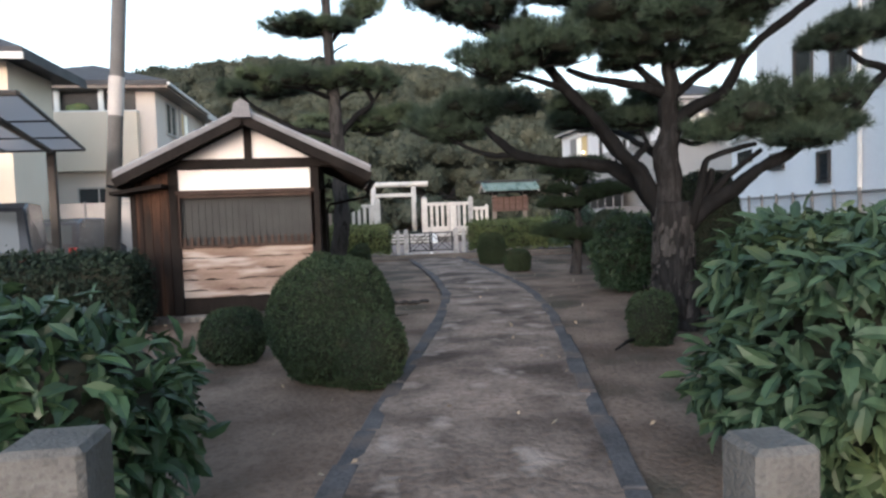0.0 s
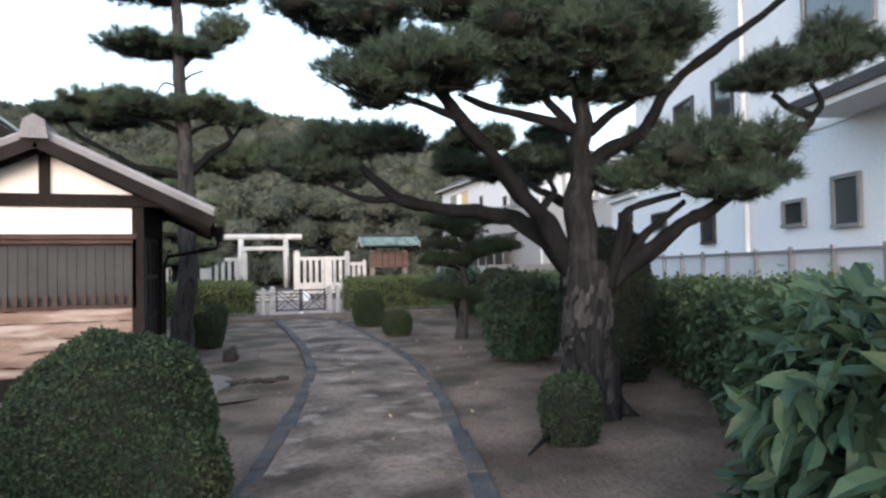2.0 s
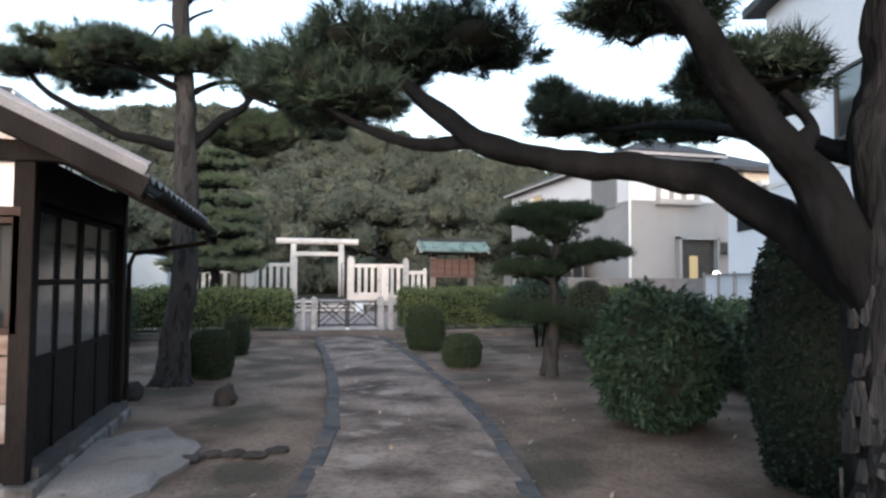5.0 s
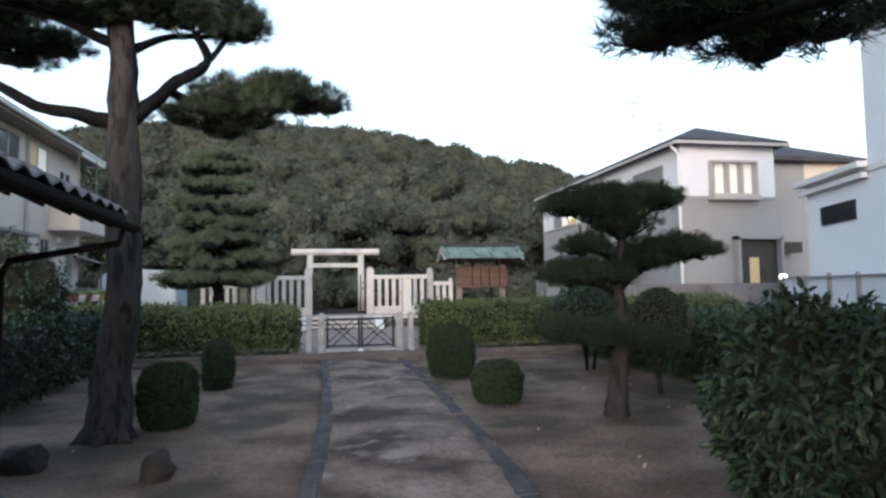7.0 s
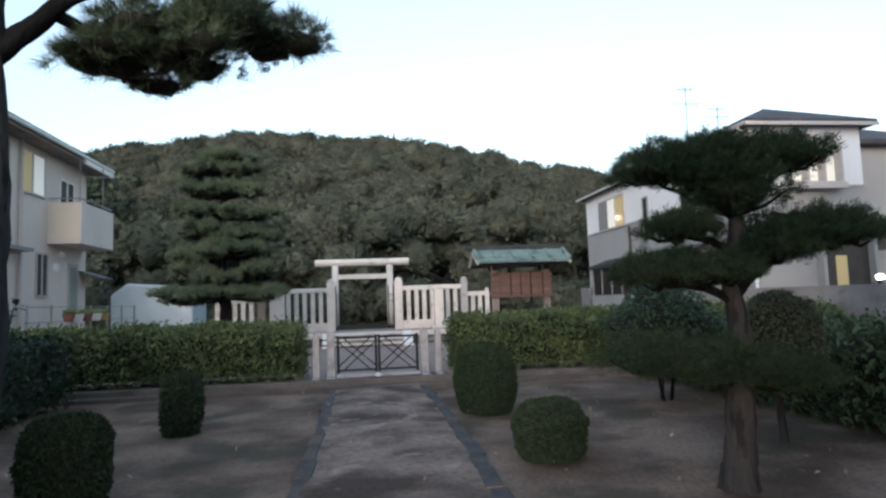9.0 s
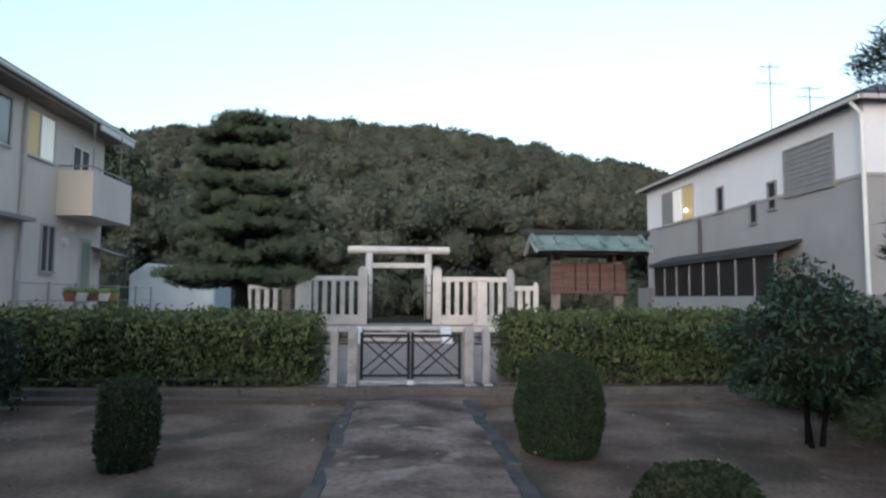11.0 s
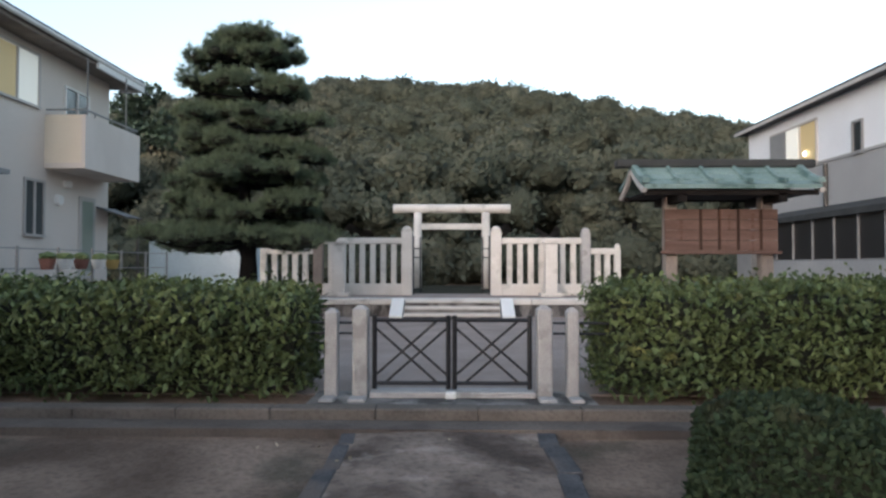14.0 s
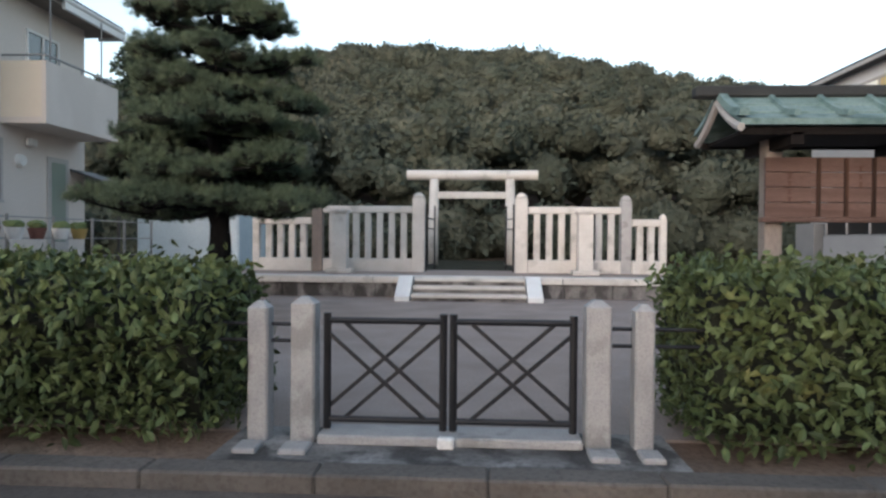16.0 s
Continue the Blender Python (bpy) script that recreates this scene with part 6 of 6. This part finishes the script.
def west_house():
    h = thing("house", (-13, 31, 0), "two-storey beige house with cream balcony and dark eaves", "house")
    x0, x1, y0, y1 = -16.5, -9.9, 26.2, 34.3
    part("wall", Shape().box(x0, x1, y0, y1, 0, 6.6), M_BEIGE, h)
    part("roof", hip_roof(x0, x1, y0, y1, 6.85, 8.3, 0.65), M_ROOF, h)
    part("soffit", Shape().box(x0 - 0.6, x1 + 0.6, y0 - 0.6, y1 + 0.62, 6.58, 6.68), M_GREYWOOD, h)
    part("gutter", Shape().tube([(x1 + 0.68, y0 - 0.65, 6.72), (x1 + 0.68, y1 + 0.65, 6.72)], [0.06, 0.06], 8), M_WHITE, h)
    bx, b0, b1 = -8.9, 31.4, 34.1
    bal = part("balcony", Shape().box(x1, bx, b0, b1, 3.72, 3.85), M_BEIGE, h, "cream and beige balcony")
    part("parapet", Shape().box(bx - 0.1, bx, b0, b1, 3.85, 5.03), M_BEIGE, bal)
    part("parapet", Shape().box(x1, bx - 0.1, b0, b0 + 0.1, 3.85, 5.03), M_CREAM, bal)
    part("parapet", Shape().box(x1, bx - 0.1, b1 - 0.1, b1, 3.85, 5.03), M_CREAM, bal)
    part("handrail", Shape().tube([(x1, b0 + 0.05, 5.16), (bx - 0.05, b0 + 0.05, 5.16), (bx - 0.05, b1 - 0.05, 5.16), (x1, b1 - 0.05, 5.16)], [0.025] * 4, 8), M_SHUTTER, bal)
    for y in (31.9, 32.7, 33.5):
        part("baluster", Shape().tube([(bx - 0.05, y, 5.02), (bx - 0.05, y, 5.16)], [0.015, 0.015], 6), M_SHUTTER, bal)
    for y in (31.9, 33.8):
        part("drying_pole", Shape().tube([(bx - 0.25, y, 5.1), (bx - 0.25, y, 6.6)], [0.018, 0.018], 6), M_SHUTTER, bal)
    lit = window(h, "x", x1, 29.6, 31.1, 5.15, 6.35, 1, M_FRAME, M_PALEWIN, 1)
    part("curtain", Shape().box(x1 + 0.015, x1 + 0.03, 29.62, 30.3, 5.17, 6.33), M_WARM, lit, "warm lit curtain")
    window(h, "x", x1, 27.6, 29.0, 5.15, 6.35, 1, M_FRAME, M_GREYGLASS, 1)
    window(h, "x", x1, 30.7, 31.35, 2.1, 3.35, 1, M_FRAME, M_GREYGLASS, 1)
    window(h, "x", x1, 32.2, 33.2, 3.95, 5.9, 1, M_WHITE, M_GREYGLASS, 1)
    door = part("door", Shape().box(x1, x1 + 0.04, 32.85, 33.6, 1.0, 3.2), M_FRAME, h, "pale framed back door with green glass")
    part("pane", Shape().box(x1 + 0.035, x1 + 0.05, 32.97, 33.48, 1.2, 3.08), M_GREENGLASS, door)
    part("wall_light", Shape().tube([(x1, 31.95, 3.0), (x1 + 0.1, 31.95, 3.0)], [0.15, 0.12], 14), M_WHITE, h, "round white wall lamp")
    part("vent_cap", Shape().box(x1, x1 + 0.12, 32.15, 32.4, 3.35, 3.52), M_WHITE, h, bevel=0.02)
    can = part("door_canopy", Shape().add([(x1, y, z) for y in (33.7, 34.7) for z in (2.95, 3.0)] + [(x1 + 0.8, y, z) for y in (33.7, 34.7) for z in (2.68, 2.73)], [(0, 2, 6, 4), (1, 5, 7, 3), (0, 4, 5, 1), (2, 3, 7, 6), (4, 6, 7, 5), (0, 1, 3, 2)]), M_DARKFRAME, h, "dark lean-to canopy")
    part("canopy_post", Shape().box(x1 + 0.68, x1 + 0.74, 34.6, 34.66, 0, 2.75), M_DARKFRAME, can)
    part("lower_awning", Shape().box(x1, x1 + 0.5, 26.5, 29.5, 3.3, 3.4), M_SHUTTER, h)
    part("fascia", Shape().box(x1 + 0.62, x1 + 0.7, 32.5, y1 + 0.66, 6.5, 6.66), M_WHITE, h, "white eave board")
    part("fascia", Shape().box(x1, x1 + 0.62, y1 + 0.6, y1 + 0.66, 6.5, 6.66), M_WHITE, h)
    # south side with recessed balcony, its shade a dark sheet on the wall
    rec = part("recess_shade", Shape().box(-14.2, -10.6, y0 - 0.04, y0 - 0.01, 5.0, 6.55), M_DARKFRAME, h)
    part("south_parapet", Shape().box(-14.4, -10.5, y0 - 0.35, y0 - 0.04, 3.55, 5.74), M_CREAM, rec)
    part("parapet_cap", Shape().box(-14.42, -10.48, y0 - 0.38, y0 - 0.02, 5.74, 5.79), M_WHITE, rec)
    for x in (-13.3, -11.75):
        part("balcony_post", Shape().box(x - 0.09, x + 0.09, y0 - 0.3, y0 - 0.14, 5.79, 6.58), M_WHITE, rec)
    part("planter_greens", numpy_mesh(*lump((-12.6, y0 - 0.2, 5.9), 0.42, 0.14, 0.2, 0.4, 2)), M_HEDGE, rec)
    window(h, "y", y0, -12.8, -11.4, 1.9, 2.9, -1, M_FRAME, M_GLASS, 1)
    part("downpipe", Shape().tube([(x1 + 0.08, 29.6, 6.7), (x1 + 0.08, 29.6, 0.1)], [0.05, 0.05], 8), M_FRAME, h)
    fen = thing("mesh_fence", (-8.4, 30, 0.1), "pale mesh garden fence with thin posts", "fence")
    for k in range(7):
        part("fence_post", Shape().tube([(-8.4, 27 + k * 1.3, 0.05), (-8.4, 27 + k * 1.3, 1.75)], [0.03, 0.03], 6), M_SHUTTER, fen)
    for z in (0.9, 1.3, 1.7):
        part("rail", Shape().tube([(-8.4, 27, z), (-8.4, 34.8, z)], [0.012, 0.012], 6), M_SHUTTER, fen)
    for k, (y, mat) in enumerate(((29.0, M_POT), (29.6, M_WHITE), (30.2, M_POT), (30.9, M_WHITE), (31.5, M_YELLOWPOT))):
        p = thing("flower_pot", (-8.55, y, 1.3), "small hanging flower pot on the mesh fence", "pot", "hanging pots")
        part("bowl", Shape().tube([(-8.25, y, 1.28), (-8.25, y, 1.5)], [0.11, 0.17], 12), mat, p)
        part("plant", numpy_mesh(*lump((-8.25, y, 1.55), 0.16, 0.16, 0.1, 0.4, 2, 0, k)), M_HEDGE, p)


west_house()


def far_west_house():
    h = thing("house", (-17, 20, 0), "beige house with dark overhanging roof behind the carport", "house")
    part("wall", Shape().box(-24, -11.9, 19.5, 22.2, 0, 6.1), M_CREAM, h)
    part("roof", hip_roof(-24, -11.9, 19.5, 22.2, 6.3, 7.3, 0.75), M_ROOF, h)
    part("fascia", Shape().box(-24.7, -11.13, 18.72, 18.78, 5.98, 6.16), M_WHITE, h)
    part("fascia", Shape().box(-11.16, -11.1, 18.78, 22.9, 5.98, 6.16), M_ROOF, h)
    window(h, "y", 19.5, -13.6, -12.4, 1.6, 2.6, -1, M_FRAME, M_GLASS, 1)


far_west_house()


def polytunnel():
    p = thing("garden_shed", (-9.1, 38, 0.1), "small shed covered in pale blue plastic sheet", "shed")
    part("sheet", Shape().prism([(-10, 0.1), (-6.9, 0.1), (-6.9, 2.1), (-7.4, 2.5), (-9.4, 2.65), (-10, 2.2)], 37, 39.5), M_PLASTIC, p, bevel=0.05)


polytunnel()


def street_side():
    pole = thing("utility_pole", (-7.9, 15.5, 0), "tall concrete utility pole with a paper notice band", "pole")
    part("shaft", Shape().tube([(-8.55, 16.6, -0.1), (-7.58, 16.6, 11.5)], [0.185, 0.14], 18), M_POLE, pole, smooth=True)
    part("notice_band", Shape().tube([(-8.205, 16.6, 4.1), (-8.127, 16.6, 5.02)], [0.18, 0.178], 18), M_FRAME, pole)
    c = thing("carport", (-9.0, 13, 0), "carport with smoky translucent panels on dark posts", "carport")
    near_r, far_r, side = Vector((-7.28, 9.9, 3.36)), Vector((-8.91, 16.5, 3.3)), Vector((-0.99, 0.14, 0.0))

    def on_roof(u, s):
        """u metres in from the open edge, s from 0 at the near end to 1 at the far end."""
        return near_r.lerp(far_r, s) + side * u + Vector((0, 0, 0.012 * u * (2 - u / 2.2)))
    cuts = [0.0, 0.36, 0.68, 1.0]
    for k in range(5):
        u0, u1 = k * 0.95, k * 0.95 + 0.95
        for s0, s1 in zip(cuts, cuts[1:]):
            q = [on_roof(u0, s0), on_roof(u1, s0), on_roof(u1, s1), on_roof(u0, s1)]
            part("roof_panel", Shape().add([tuple(p) for p in q] + [tuple(p + Vector((0, 0, 0.008))) for p in q], [(3, 2, 1, 0), (4, 5, 6, 7), (0, 1, 5, 4), (1, 2, 6, 5), (2, 3, 7, 6), (3, 0, 4, 7)]), M_SHEET, c)
    for k in range(6):
        part("roof_bar", Shape().tube([on_roof(k * 0.95, s / 4) for s in range(5)], [0.035] * 5, 6), M_DARKFRAME, c)
    for s in cuts:
        part("purlin", Shape().tube([on_roof(u * 0.95, s) for u in range(6)], [0.045 if s in (0.0, 1.0) else 0.028] * 6, 6), M_DARKFRAME, c)
    for u in (0.72, 4.4):
        a, b = on_roof(u, 0.05) - Vector((0, 0, 0.1)), on_roof(u, 0.93) - Vector((0, 0, 0.1))
        part("beam", Shape().tube([a, b], [0.06, 0.06], 8), M_DARKFRAME, c)
        part("post", Shape().box(b.x - 0.09, b.x + 0.09, b.y - 0.06, b.y + 0.06, 0, b.z + 0.04), M_DARKFRAME, c, bevel=0.015)

    def car(name, x, y, ln, w, hgt, mat, label, turn=0.0):
        """A parked car seen from behind, its tail towards -y."""
        t = thing(name, (x, y, 0), label, "car", "parked cars")
        prof = [(0, 0.3), (0.02, 0.75), (0.12, 1.0), (0.4, hgt - 0.12), (0.75, hgt), (ln * 0.62, hgt), (ln * 0.78, hgt * 0.62), (ln - 0.1, hgt * 0.52), (ln, 0.45), (ln - 0.1, 0.28)]
        s = Shape()
        n = len(prof)
        for sx, ins in ((-1, 0), (1, 0)):
            s.v += [(x + sx * (w / 2 - (0.12 if z > 1.02 else 0)), y + a, z) for a, z in prof]
        s.f += [tuple(range(n)), tuple(range(2 * n - 1, n - 1, -1))] + [(i, n + i, n + (i + 1) % n, (i + 1) % n) for i in range(n)]
        part("body", s, mat, t, bevel=0.04, smooth=False)
        part("rear_window", Shape().add([(x - w * 0.38, y + 0.13, 1.04), (x + w * 0.38, y + 0.13, 1.04), (x + w * 0.34, y + 0.365, hgt - 0.18), (x - w * 0.34, y + 0.365, hgt - 0.18)], [(0, 1, 2, 3)]), M_GREYGLASS, t)
        part("side_window", Shape().box(x + w / 2 - 0.12, x + w / 2 - 0.1, y + 0.6, y + ln * 0.6, 1.08, hgt - 0.14), M_GREYGLASS, t)
        for sx in (-1, 1):
            part("tail_light", Shape().box(x + sx * (w / 2 - 0.12) - 0.1, x + sx * (w / 2 - 0.12) + 0.1, y - 0.02, y + 0.08, 0.72, 0.95), M_RED, t, bevel=0.02)
            for yy in (0.75, ln - 0.85):
                wh = part("wheel", Shape().tube([(x + sx * (w / 2 - 0.2), y + yy, 0.31), (x + sx * (w / 2 + 0.01), y + yy, 0.31)], [0.31, 0.31], 20), M_TYRE, t)
                part("rim", Shape().tube([(x + sx * (w / 2), y + yy, 0.31), (x + sx * (w / 2 + 0.02), y + yy, 0.31)], [0.2, 0.19], 16), M_SHUTTER, wh)
        part("number_plate", Shape().box(x - 0.17, x + 0.17, y - 0.015, y + 0.02, 0.6, 0.76), M_WHITE, t)
        part("bumper", Shape().box(x - w / 2, x + w / 2, y - 0.05, y + 0.15, 0.3, 0.55), mat, t, bevel=0.03)
        t.rotation_euler.z = radians(turn)
    car("van", -9.15, 12.2, 3.4, 1.6, 1.95, M_CARBLACK, "black minivan parked under the carport", 15)
    car("car", -10.35, 17.4, 3.7, 1.6, 1.7, M_CARGREY, "dark grey hatchback parked beyond the carport")
    fen = thing("panel_fence", (-9.5, 21.5, 0), "pale grey panel fence beside the parking space", "fence")
    for k in range(5):
        part("panel", Shape().box(-11.84 + k * 1.0, -10.86 + k * 1.0, 21.5, 21.55, 0.0, 2.2), M_FRAME, fen)
        part("fence_post", Shape().box(-11.88 + k, -11.83 + k, 21.45, 21.52, 0, 2.24), M_SHUTTER, fen)


street_side()
